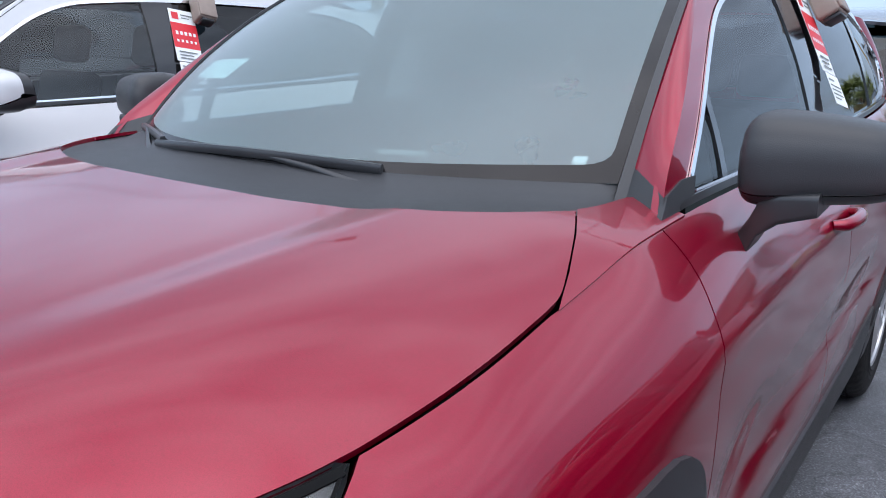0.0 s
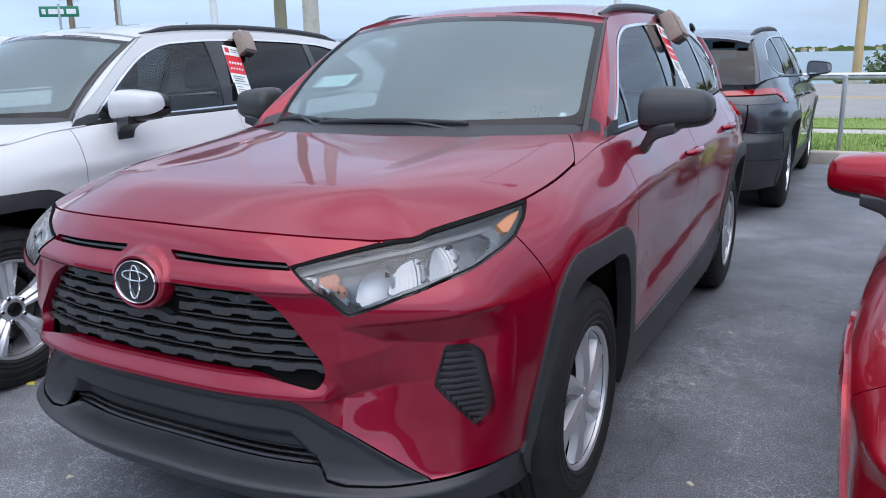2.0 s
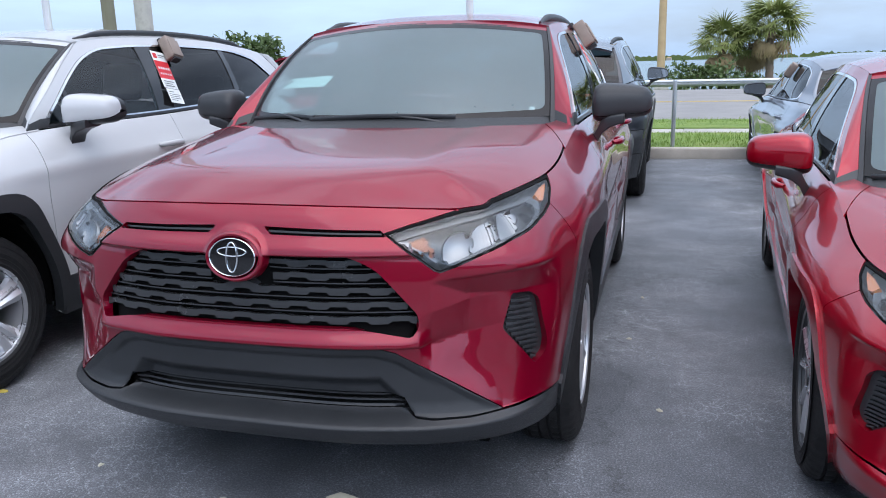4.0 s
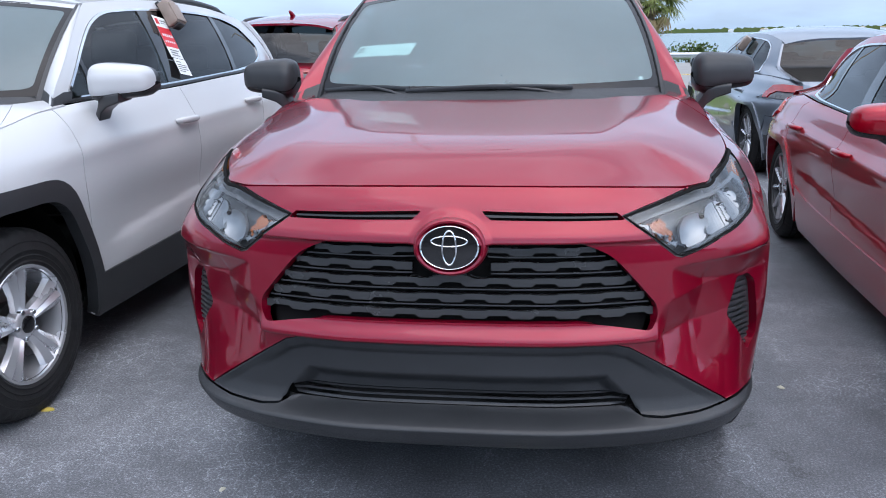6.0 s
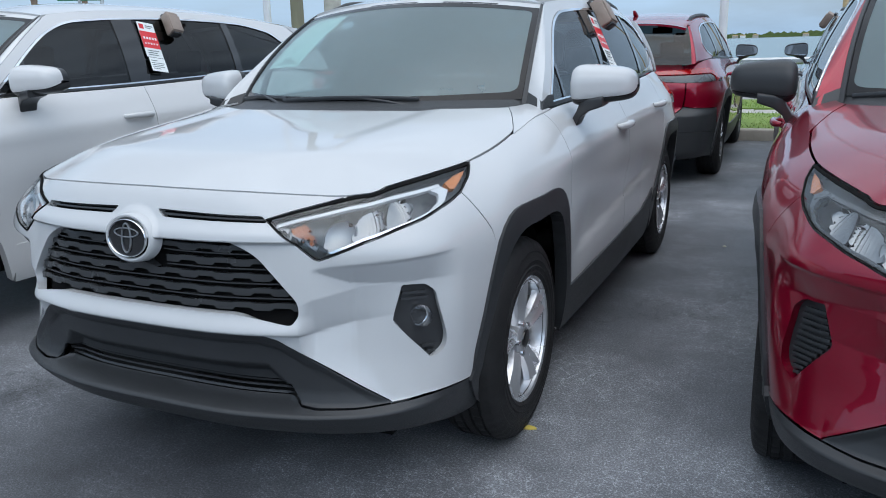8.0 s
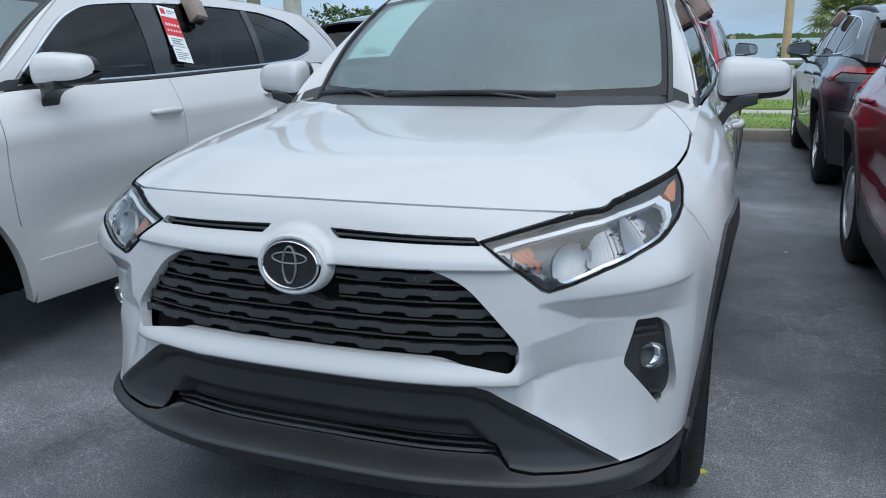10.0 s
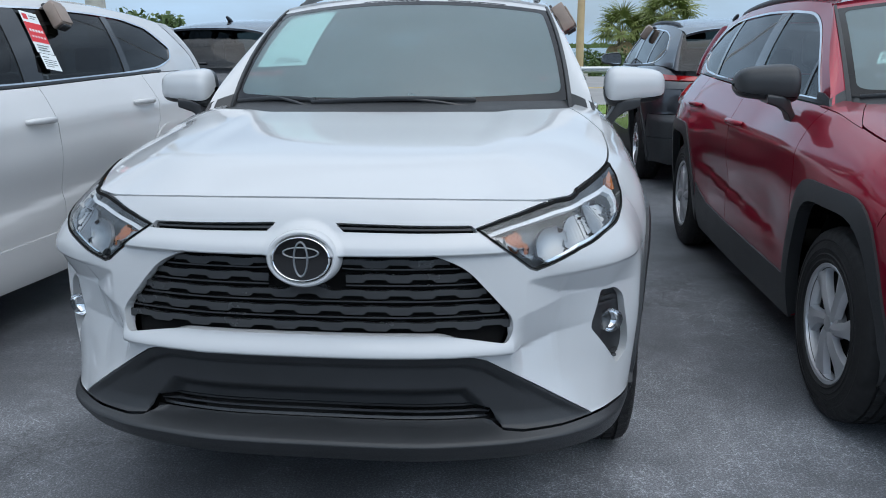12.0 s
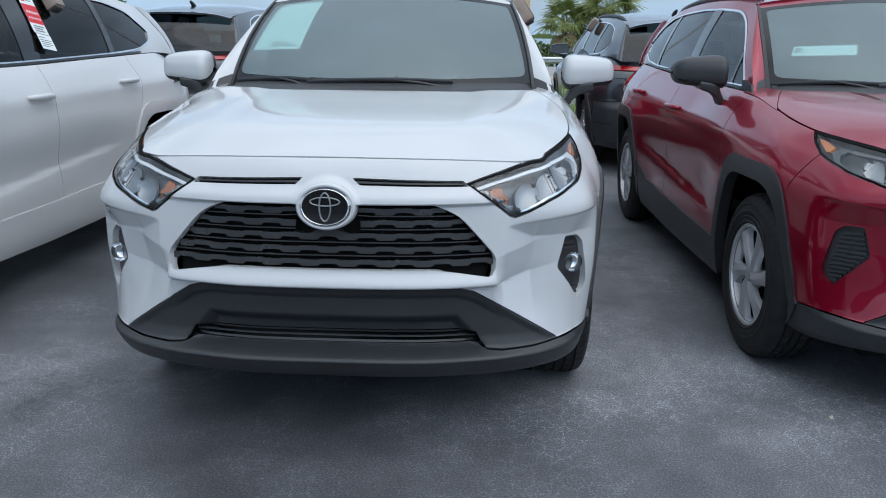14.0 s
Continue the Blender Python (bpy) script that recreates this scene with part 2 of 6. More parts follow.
def asphalt_material():
    """Sealed lot asphalt: fine stone grain, broad worn and dusty patches, hairline cracks."""
    n = Nodes("asphalt")
    p = n.add("BsdfPrincipled")
    broad, mid, grain = noise_of(n, .55, 5.0, .6), noise_of(n, 2.6, 6.0, .65), noise_of(n, 130.0, 3.0, .8)
    a = ramp_of(n, broad.outputs["Fac"], [(.34, (.085, .091, .102)), (.52, (.145, .153, .167)), (.68, (.27, .28, .30))])
    c = ramp_of(n, mid.outputs["Fac"], [(.3, (.62, .62, .62)), (.55, (1, 1, 1)), (.75, (1.35, 1.35, 1.35))])
    d = ramp_of(n, grain.outputs["Fac"], [(.32, (.50, .50, .50)), (.53, (.97, .97, .97)), (.64, (1.9, 1.9, 1.9))])
    m1, m2 = n.add("Mix"), n.add("Mix")
    for m in (m1, m2):
        m.data_type, m.blend_type = "RGBA", "MULTIPLY"
        m.inputs["Factor"].default_value = 1.0
    n.link(a.outputs[0], m1.inputs["A"])
    n.link(c.outputs[0], m1.inputs["B"])
    n.link(m1.outputs["Result"], m2.inputs["A"])
    n.link(d.outputs[0], m2.inputs["B"])
    vor = n.add("TexVoronoi", Scale=.16)
    vor.feature = "DISTANCE_TO_EDGE"
    tc, warp, sc = n.add("TexCoord"), n.add("VectorMath"), n.add("VectorMath")
    warp.operation, sc.operation = "ADD", "SCALE"
    sc.inputs["Scale"].default_value = 1.3
    n.link(mid.outputs["Color"], sc.inputs[0])
    n.link(tc.outputs["Object"], warp.inputs[0])
    n.link(sc.outputs[0], warp.inputs[1])
    n.link(warp.outputs[0], vor.inputs["Vector"])
    fine = n.add("TexVoronoi", Scale=120.0)
    fine.feature = "DISTANCE_TO_EDGE"
    n.link(tc.outputs["Object"], fine.inputs["Vector"])
    net = ramp_of(n, fine.outputs["Distance"], [(.0, (.42, .42, .42)), (.12, (1.08, 1.08, 1.08))])
    worn = ramp_of(n, mid.outputs["Fac"], [(.38, (.15, .15, .15)), (.70, (.6, .6, .6))])
    m4 = n.add("Mix")
    m4.data_type, m4.blend_type = "RGBA", "MULTIPLY"
    n.link(worn.outputs[0], m4.inputs["Factor"])
    n.link(m2.outputs["Result"], m4.inputs["A"])
    n.link(net.outputs[0], m4.inputs["B"])
    crack = ramp_of(n, vor.outputs["Distance"], [(.0, (.45, .45, .45)), (.0012, (1, 1, 1))])
    m3 = n.add("Mix")
    m3.data_type, m3.blend_type = "RGBA", "MULTIPLY"
    m3.inputs["Factor"].default_value = .7
    n.link(m4.outputs["Result"], m3.inputs["A"])
    n.link(crack.outputs[0], m3.inputs["B"])
    vein = n.add("TexVoronoi", Scale=16.0)
    vein.feature = "DISTANCE_TO_EDGE"
    small, sc2, warp2 = noise_of(n, 24.0, 4.0, .7), n.add("VectorMath"), n.add("VectorMath")
    sc2.operation, warp2.operation = "SCALE", "ADD"
    sc2.inputs["Scale"].default_value = .07
    n.link(small.outputs["Color"], sc2.inputs[0])
    n.link(tc.outputs["Object"], warp2.inputs[0])
    n.link(sc2.outputs[0], warp2.inputs[1])
    n.link(warp2.outputs[0], vein.inputs["Vector"])
    pale = ramp_of(n, vein.outputs["Distance"], [(.0, (2.2, 2.2, 2.2)), (.022, (1.35, 1.35, 1.35)), (.05, (1, 1, 1))])
    where = ramp_of(n, noise_of(n, 1.3, 5.0, .6).outputs["Fac"], [(.42, (.0, .0, .0)), (.62, (1, 1, 1))])
    m5 = n.add("Mix")
    m5.data_type, m5.blend_type = "RGBA", "MULTIPLY"
    n.link(where.outputs[0], m5.inputs["Factor"])
    n.link(m3.outputs["Result"], m5.inputs["A"])
    n.link(pale.outputs[0], m5.inputs["B"])
    # the asphalt is darker towards the west and lighter towards the east
    xyz, shift, west_tone = n.add("SeparateXYZ"), n.add("Math"), n.add("MapRange")
    shift.operation = "MULTIPLY_ADD"
    shift.inputs[1].default_value = 3.0
    west_tone.interpolation_type = "SMOOTHSTEP"
    west_tone.inputs["From Min"].default_value, west_tone.inputs["From Max"].default_value = -1.6, 2.0
    west_tone.inputs["To Min"].default_value, west_tone.inputs["To Max"].default_value = .82, 1.22
    n.link(tc.outputs["Object"], xyz.inputs[0])
    n.link(broad.outputs["Fac"], shift.inputs[0])
    n.link(xyz.outputs["X"], shift.inputs[2])
    n.link(shift.outputs[0], west_tone.inputs["Value"])
    m6 = n.add("VectorMath")
    m6.operation = "SCALE"
    n.link(m5.outputs["Result"], m6.inputs[0])
    n.link(west_tone.outputs[0], m6.inputs["Scale"])
    n.link(m6.outputs[0], p.inputs["Base Color"])
    r = n.add("MapRange")
    r.inputs["From Min"].default_value, r.inputs["From Max"].default_value = .35, .65
    r.inputs["To Min"].default_value, r.inputs["To Max"].default_value = .42, .68
    n.link(broad.outputs["Fac"], r.inputs["Value"])
    n.link(r.outputs[0], p.inputs["Roughness"])
    b = n.add("Bump", Strength=.7, Distance=.004)
    n.link(grain.outputs["Fac"], b.inputs["Height"])
    n.link(b.outputs[0], p.inputs["Normal"])
    n.link(p.outputs[0], n.out.inputs["Surface"])
    return n.mat


ASPHALT = asphalt_material()
CONCRETE = surface("worn_concrete", [(.34, .32, .29), (.46, .44, .40), (.40, .38, .35)], .85, 3.0, bump=.4, bump_scale=90.0)
KERB = surface("kerb_concrete", [(.36, .33, .28), (.50, .46, .40)], .85, 2.5, bump=.5, bump_scale=70.0)
ROAD = surface("road_asphalt", [(.22, .215, .21), (.29, .285, .275)], .85, .7, bump=.3, bump_scale=120.0)
ROAD_LINE = surface("yellow_road_paint", [(.55, .38, .10), (.62, .45, .14)], .8, 5.0)
GRASS_SOIL = surface("mown_grass", [(.10, .17, .028), (.16, .25, .045), (.22, .27, .075)], .9, 2.2, bump=.8, bump_scale=60.0)
BLADES = surface("grass_blades", [(.11, .20, .03), (.19, .30, .055), (.27, .31, .09)], .7, 1.2)
SCRUB = surface("shore_scrub", [(.06, .10, .03), (.13, .17, .05)], .9, .6, bump=.6, bump_scale=20.0)
FROND = surface("palm_frond", [(.10, .13, .03), (.19, .23, .06), (.28, .28, .11)], .55, 1.3)
FROND_DRY = surface("dry_palm_frond", [(.26, .18, .09), (.36, .27, .14)], .8, 2.0)
BARK = surface("palm_bark", [(.15, .11, .08), (.26, .20, .15)], .95, 4.0, bump=.9, bump_scale=18.0, stretch=(1, 1, .4))
LEAF = surface("shrub_leaf", [(.05, .085, .025), (.10, .15, .04)], .6, 1.5)
GALV = surface("galvanised_steel", [(.42, .44, .45), (.55, .57, .58)], .45, 3.0, metal=.75)
POLE_WHITE = surface("white_painted_pole", [(.62, .63, .64), (.74, .75, .76)], .5, 2.0)
POLE_TAN = surface("tan_painted_pole", [(.42, .30, .16), (.52, .38, .21)], .6, 2.0)
POLE_WOOD = surface("weathered_wood_pole", [(.17, .16, .11), (.27, .26, .19)], .9, 3.0, bump=.7, bump_scale=25.0, stretch=(1, 1, .1))
SIGN_GREEN = surface("green_street_sign", [(.0, .16, .09), (.01, .20, .11)], .45, 2.0)
SIGN_WHITE = surface("white_sign_print", [(.72, .74, .74), (.78, .80, .80)], .5, 2.0)
CABLE = surface("black_cable", [(.012, .012, .013), (.02, .02, .021)], .6, 3.0)
LITTER = surface("pale_litter", [(.55, .53, .42), (.66, .63, .5)], .7, 30.0)
LEAF_YELLOW = surface("yellow_dry_leaf", [(.55, .42, .06), (.62, .5, .12)], .7, 40.0)


def water_material():
    n = Nodes("bay_water")
    p = n.add("BsdfPrincipled", Roughness=.18)
    p.inputs["Base Color"].default_value = (.10, .17, .17, 1)
    tex = noise_of(n, .6, 5.0, .6, (1, .35, 1))
    b = n.add("Bump", Strength=.6, Distance=.25)
    n.link(tex.outputs["Fac"], b.inputs["Height"])
    n.link(b.outputs[0], p.inputs["Normal"])
    n.link(p.outputs[0], n.out.inputs["Surface"])
    return n.mat


WATER = water_material()

PAPER_BLUE = surface("pale_green_paper", [(.60, .76, .72), (.66, .80, .77)], .6, 12.0)
GREEN_DOT = surface("green_sticker", [(.02, .38, .14), (.03, .44, .17)], .5, 12.0)
# for the unseen block added behind the camera to shape reflections
REFLECTED_WALL = surface("unseen_reflected_wall", [(.11, .108, .105), (.16, .156, .15)], .8, .8, bump=.2, bump_scale=30.0)

# ---- geometry helpers ----
from mathutils.geometry import delaunay_2d_cdt


class curve:
    """A smooth function through (t, value) keys that does not overshoot."""

    def __init__(self, *keys):
        self.t, self.v = np.array([k[0] for k in keys], float), np.array([k[1] for k in keys], float)
        self.h = np.diff(self.t)
        d = np.diff(self.v) / self.h
        self.m = np.zeros(len(self.t))
        self.m[0], self.m[-1] = d[0], d[-1]
        for i in range(1, len(d)):
            self.m[i] = 0 if d[i - 1] * d[i] <= 0 else 2 * d[i - 1] * d[i] / (d[i - 1] + d[i])

    def __call__(self, t):
        t = np.clip(np.asarray(t, float), self.t[0], self.t[-1])
        i = np.clip(np.searchsorted(self.t, t) - 1, 0, len(self.h) - 1)
        h, v, m = self.h, self.v, self.m
        s = (t - self.t[i]) / h[i]
        return ((2 * s**3 - 3 * s**2 + 1) * v[i] + (s**3 - 2 * s**2 + s) * h[i] * m[i]
                + (-2 * s**3 + 3 * s**2) * v[i + 1] + (s**3 - s**2) * h[i] * m[i + 1])


def smooth_line(points, n=8, closed=False):
    """Catmull-Rom through the points."""
    p = np.array(points, float)
    q = np.vstack([p[-1:], p, p[:2]]) if closed else np.vstack([2 * p[:1] - p[1:2], p, 2 * p[-1:] - p[-2:-1]])
    out = []
    for i in range(1, len(q) - 2):
        for s in np.arange(n) / n:
            a, b, c, d = q[i - 1], q[i], q[i + 1], q[i + 2]
            out.append(0.5 * (2 * b + (c - a) * s + (2 * a - 5 * b + 4 * c - d) * s**2 + (3 * b - a - 3 * c + d) * s**3))
    if not closed:
        out.append(p[-1])
    return [tuple(v) for v in out]


def fillet(points, r, n=5):
    """The polygon with its corners rounded by r (one number, or one for each corner)."""
    out, k = [], len(points)
    radii = r if isinstance(r, (list, tuple)) else [r] * k
    for i, (p, rad) in enumerate(zip(points, radii)):
        p = np.array(p, float)
        a, b = np.array(points[i - 1], float) - p, np.array(points[(i + 1) % k], float) - p
        la, lb = np.linalg.norm(a), np.linalg.norm(b)
        rad = min(rad, 0.45 * la, 0.45 * lb)
        if rad < 1e-4:
            out.append(tuple(p))
            continue
        a, b = p + a / la * rad, p + b / lb * rad
        for s in np.linspace(0, 1, n):
            out.append(tuple((1 - s)**2 * a + 2 * s * (1 - s) * p + s**2 * b))
    return out


def fillet_open(points, r, n=6):
    """An open line with its inner corners rounded by r."""
    out = [tuple(points[0])]
    for a, p, b in zip(points, points[1:], points[2:]):
        out += fillet([a, p, b], [0, r, 0], n)[1:-1]
    return out + [tuple(points[-1])]


def resample_open(line, step):
    """Points about one step apart along an open line, its own points kept."""
    out = []
    for p, q in zip(line, line[1:]):
        k = max(1, int(math.dist(p, q) / step))
        out += [(p[0] + (q[0] - p[0]) * i / k, p[1] + (q[1] - p[1]) * i / k) for i in range(k)]
    return out + [tuple(line[-1])]


def resample(loop, step):
    out = []
    for i, p in enumerate(loop):
        q = loop[(i + 1) % len(loop)]
        k = max(1, int(math.ceil(math.hypot(q[0] - p[0], q[1] - p[1]) / step)))
        for j in range(k):
            out.append((p[0] + (q[0] - p[0]) * j / k, p[1] + (q[1] - p[1]) * j / k))
    clean = [out[0]]
    for p in out[1:]:
        if math.hypot(p[0] - clean[-1][0], p[1] - clean[-1][1]) > 1e-4:
            clean.append(p)
    if math.hypot(clean[-1][0] - clean[0][0], clean[-1][1] - clean[0][1]) < 1e-4:
        clean.pop()
    return clean


def area2(loop):
    a = np.array(loop)
    b = np.roll(a, -1, 0)
    return float(np.sum(a[:, 0] * b[:, 1] - b[:, 0] * a[:, 1]))


def inset(loop, gap):
    """The anticlockwise loop moved inwards by gap (outwards where gap is negative)."""
    a = np.array(loop)
    e = np.roll(a, -1, 0) - np.roll(a, 1, 0)
    n = np.stack([-e[:, 1], e[:, 0]], 1) / np.maximum(np.linalg.norm(e, axis=1), 1e-9)[:, None]
    return [tuple(v) for v in a + n * gap]


def inside(points, loop):
    p, a = np.asarray(points, float), np.array(loop)
    b = np.roll(a, -1, 0)
    hit = np.zeros(len(p), bool)
    for (x0, y0), (x1, y1) in zip(a, b):
        if y0 != y1:
            cross = (y0 > p[:, 1]) != (y1 > p[:, 1])
            hit ^= cross & (p[:, 0] < (x1 - x0) * (p[:, 1] - y0) / (y1 - y0) + x0)
    return hit


def fill(outer, holes=(), step=0.03, gap=0.0):
    """Triangles over a flat outline with holes: (points, triangles, loops of point numbers)."""
    loops = []
    for i, loop in enumerate([outer, *holes]):
        loop = [tuple(map(float, p)) for p in loop]
        if area2(loop) < 0:
            loop = loop[::-1]
        loop = resample(loop, step)
        if gap:
            loop = inset(loop, gap if i == 0 else -gap)
        loops.append(loop)
    pts, edges, at = [], [], []
    for loop in loops:
        s = len(pts)
        pts += loop
        at.append(list(range(s, s + len(loop))))
        edges += [(s + j, s + (j + 1) % len(loop)) for j in range(len(loop))]
    bound = np.array(pts)
    lo, hi = bound.min(0), bound.max(0)
    gx, gy = np.arange(lo[0] + step / 2, hi[0], step), np.arange(lo[1] + step / 2, hi[1], step * 0.87)
    if len(gx) and len(gy):
        X, Y = np.meshgrid(gx, gy)
        X = X + (np.arange(len(gy)) % 2)[:, None] * step / 2
        g = np.stack([X.ravel(), Y.ravel()], 1)
        keep = inside(g, loops[0])
        for hole in loops[1:]:
            keep &= ~inside(g, hole)
        g = g[keep]
        if len(g):
            far = np.concatenate([np.sqrt(((c[:, None] - bound[None])**2).sum(-1)).min(1) for c in np.array_split(g, max(1, len(g) // 800))])
            pts = pts + [tuple(v) for v in g[far > 0.55 * step]]
    v, _, faces, orig, _, _ = delaunay_2d_cdt([Vector(p) for p in pts], edges, [], 0, 1e-7)
    back = {}
    for k, os in enumerate(orig):
        for o in os:
            back[o] = k
    P = np.array([tuple(q) for q in v])
    F = np.array([f for f in faces if len(f) == 3])
    c = P[F].mean(1)
    keep = inside(c, loops[0])
    for hole in loops[1:]:
        keep &= ~inside(c, hole)
    F = F[keep]
    a, b, d = P[F[:, 0]], P[F[:, 1]], P[F[:, 2]]
    twice = np.abs((b[:, 0] - a[:, 0]) * (d[:, 1] - a[:, 1]) - (b[:, 1] - a[:, 1]) * (d[:, 0] - a[:, 0]))
    long2 = np.maximum(np.maximum(((a - b)**2).sum(1), ((b - d)**2).sum(1)), ((d - a)**2).sum(1))
    F = F[twice > .02 * long2]
    a, b, d = P[F[:, 0]], P[F[:, 1]], P[F[:, 2]]
    cw = ((b[:, 0] - a[:, 0]) * (d[:, 1] - a[:, 1]) - (b[:, 1] - a[:, 1]) * (d[:, 0] - a[:, 0])) < 0
    F[cw] = F[cw][:, ::-1]
    return P, F, [[back[i] for i in loop if i in back] for loop in at]


def mesh_of(name, verts, faces, sharp=35.0):
    me = bpy.data.meshes.new(name)
    me.from_pydata([tuple(map(float, v)) for v in verts], [], [tuple(int(i) for i in f) for f in faces])
    me.update()
    me.polygons.foreach_set("use_smooth", [True] * len(me.polygons))
    if sharp < 180:
        me.set_sharp_from_angle(angle=radians(sharp))
    return me


def normals_of(F, P, e=3e-3):
    n = np.cross(F(P + [e, 0]) - F(P - [e, 0]), F(P + [0, e]) - F(P - [0, e]))
    return n / np.maximum(np.linalg.norm(n, axis=1), 1e-12)[:, None]


def skin(name, F, outer, holes=(), step=0.03, gap=0.0022, depth=0.012, lift=0.0, flip=False, roll=0.002, exact=True):
    """A panel: a flat outline laid on the surface F, with its rim turned inwards. flip mirrors it to the other side."""
    P, T, loops = fill(outer, holes, step, gap)
    N = normals_of(F, P)
    V = F(P) + N * lift
    edge = np.zeros(len(V), bool)
    for loop in loops:
        edge[loop] = True
    V[edge] -= N[edge] * roll
    verts, faces = [*V], [*map(tuple, T)]
    if depth:
        for k, loop in enumerate(loops):
            s = len(verts)
            verts += [V[i] - N[i] * depth for i in loop]
            m = len(loop)
            for j in range(m):
                a, b, c, d = loop[j], loop[(j + 1) % m], s + (j + 1) % m, s + j
                faces.append((a, d, c, b) if k == 0 else (b, c, d, a))
    verts = np.array(verts)
    if flip:
        verts = verts * [-1, 1, 1]
        N = N * [-1, 1, 1]
        faces = [f[::-1] for f in faces]
    me = mesh_of(name, verts, faces, 50.0)
    if exact:
        # the face takes the normals of the surface itself, the rim its own
        count, own = len(T), [tuple(q.normal) for q in me.polygons]
        me.normals_split_custom_set([tuple(N[i]) if k < count else own[k] for k, q in enumerate(me.polygons) for i in q.vertices])
    return me


def ruled(name, rows, closed_u=False, closed_v=False, flip=False, sharp=40.0, caps=False):
    """A grid of quads over rows of points."""
    R = np.array(rows, float)
    n, m = R.shape[:2]
    faces = []
    for i in range(n if closed_u else n - 1):
        for j in range(m if closed_v else m - 1):
            faces.append((i * m + j, i * m + (j + 1) % m, (i + 1) % n * m + (j + 1) % m, (i + 1) % n * m + j))
    if caps:
        faces += [tuple(range(m))[::-1], tuple((n - 1) * m + j for j in range(m))]
    if flip:
        faces = [f[::-1] for f in faces]
    return mesh_of(name, R.reshape(-1, 3), faces, sharp)


def tube(name, path, r, n=8, flat=1.0, sharp=60.0):
    """A closed tube along a path; r a number or one for each point; flat squeezes it in height."""
    P = np.array(path, float)
    rs = np.broadcast_to(np.asarray(r, float), (len(P),))
    T = np.gradient(P, axis=0)
    T /= np.linalg.norm(T, axis=1)[:, None]
    rows = []
    for p, t, rad in zip(P, T, rs):
        side = np.cross(t, (0, 0, 1.0))
        if np.linalg.norm(side) < 1e-3:
            side = np.array((1.0, 0, 0))
        side /= np.linalg.norm(side)
        up = np.cross(side, t)
        rows.append([p + rad * (math.cos(a) * side + flat * math.sin(a) * up) for a in np.arange(n) / n * math.tau])
    return ruled(name, rows, closed_v=True, sharp=sharp, caps=True, flip=True)


def lathe(name, profile, n=48, sharp=35.0):
    """Turned round the x axis: (x, radius) pairs."""
    rows = [[(x, r * math.cos(a), r * math.sin(a)) for a in np.arange(n) / n * math.tau] for x, r in profile]
    return ruled(name, rows, closed_v=True, sharp=sharp)


def box_mesh(name, x, y, z, bevel=0.01, m=None, segments=2):
    """A box over the three ranges with rounded edges."""
    bm = bmesh.new()
    bmesh.ops.create_cube(bm, size=1.0)
    for v in bm.verts:
        v.co = Vector([lo + (c + 0.5) * (hi - lo) for c, (lo, hi) in zip(v.co, (x, y, z))])
    if bevel:
        bmesh.ops.bevel(bm, geom=bm.edges[:], offset=bevel, segments=segments, profile=0.5, affect="EDGES")
    if m is not None:
        bmesh.ops.transform(bm, matrix=m, verts=bm.verts)
    me = bpy.data.meshes.new(name)
    bm.to_mesh(me)
    bm.free()
    me.polygons.foreach_set("use_smooth", [True] * len(me.polygons))
    me.set_sharp_from_angle(angle=radians(50))
    return me


def joined(name, meshes, mats=None):
    """Several meshes as one."""
    bm = bmesh.new()
    for me in meshes:
        bm.from_mesh(me)
    me = bpy.data.meshes.new(name)
    bm.to_mesh(me)
    bm.free()
    me.polygons.foreach_set("use_smooth", [True] * len(me.polygons))
    me.set_sharp_from_angle(angle=radians(45))
    return me


def moved(me, m):
    out = me.copy()
    out.transform(m)
    if m.determinant() < 0:
        out.flip_normals()
    return out


def part(name, me, material, parent, label="", place=None):
    """One mesh object under a thing or a part, with a material of its own."""
    ob = new(name, me)
    if not me.materials:
        me.materials.append(material)
    ob.material_slots[0].link, ob.material_slots[0].material = "OBJECT", material
    ob.parent = parent
    if place is not None:
        ob.matrix_basis = place
    return tagged(ob, label)


def thing(name, label, category, place=None, group="", kind=""):
    ob = new(name)
    ob.empty_display_size = 0.2
    if place is not None:
        ob.matrix_basis = place
    return tagged(ob, label, category, group, kind)


def solid(name, me, material, label, category, place=None, group="", kind=""):
    ob = part(name, me, material, None, label, place)
    return tagged(ob, label, category, group, kind)


def sstep(a, b, x):
    t = np.clip((np.asarray(x, float) - a) / (b - a), 0, 1)
    return t * t * (3 - 2 * t)


def bell(x, c, w):
    return np.exp(-((np.asarray(x, float) - c) / w)**2)


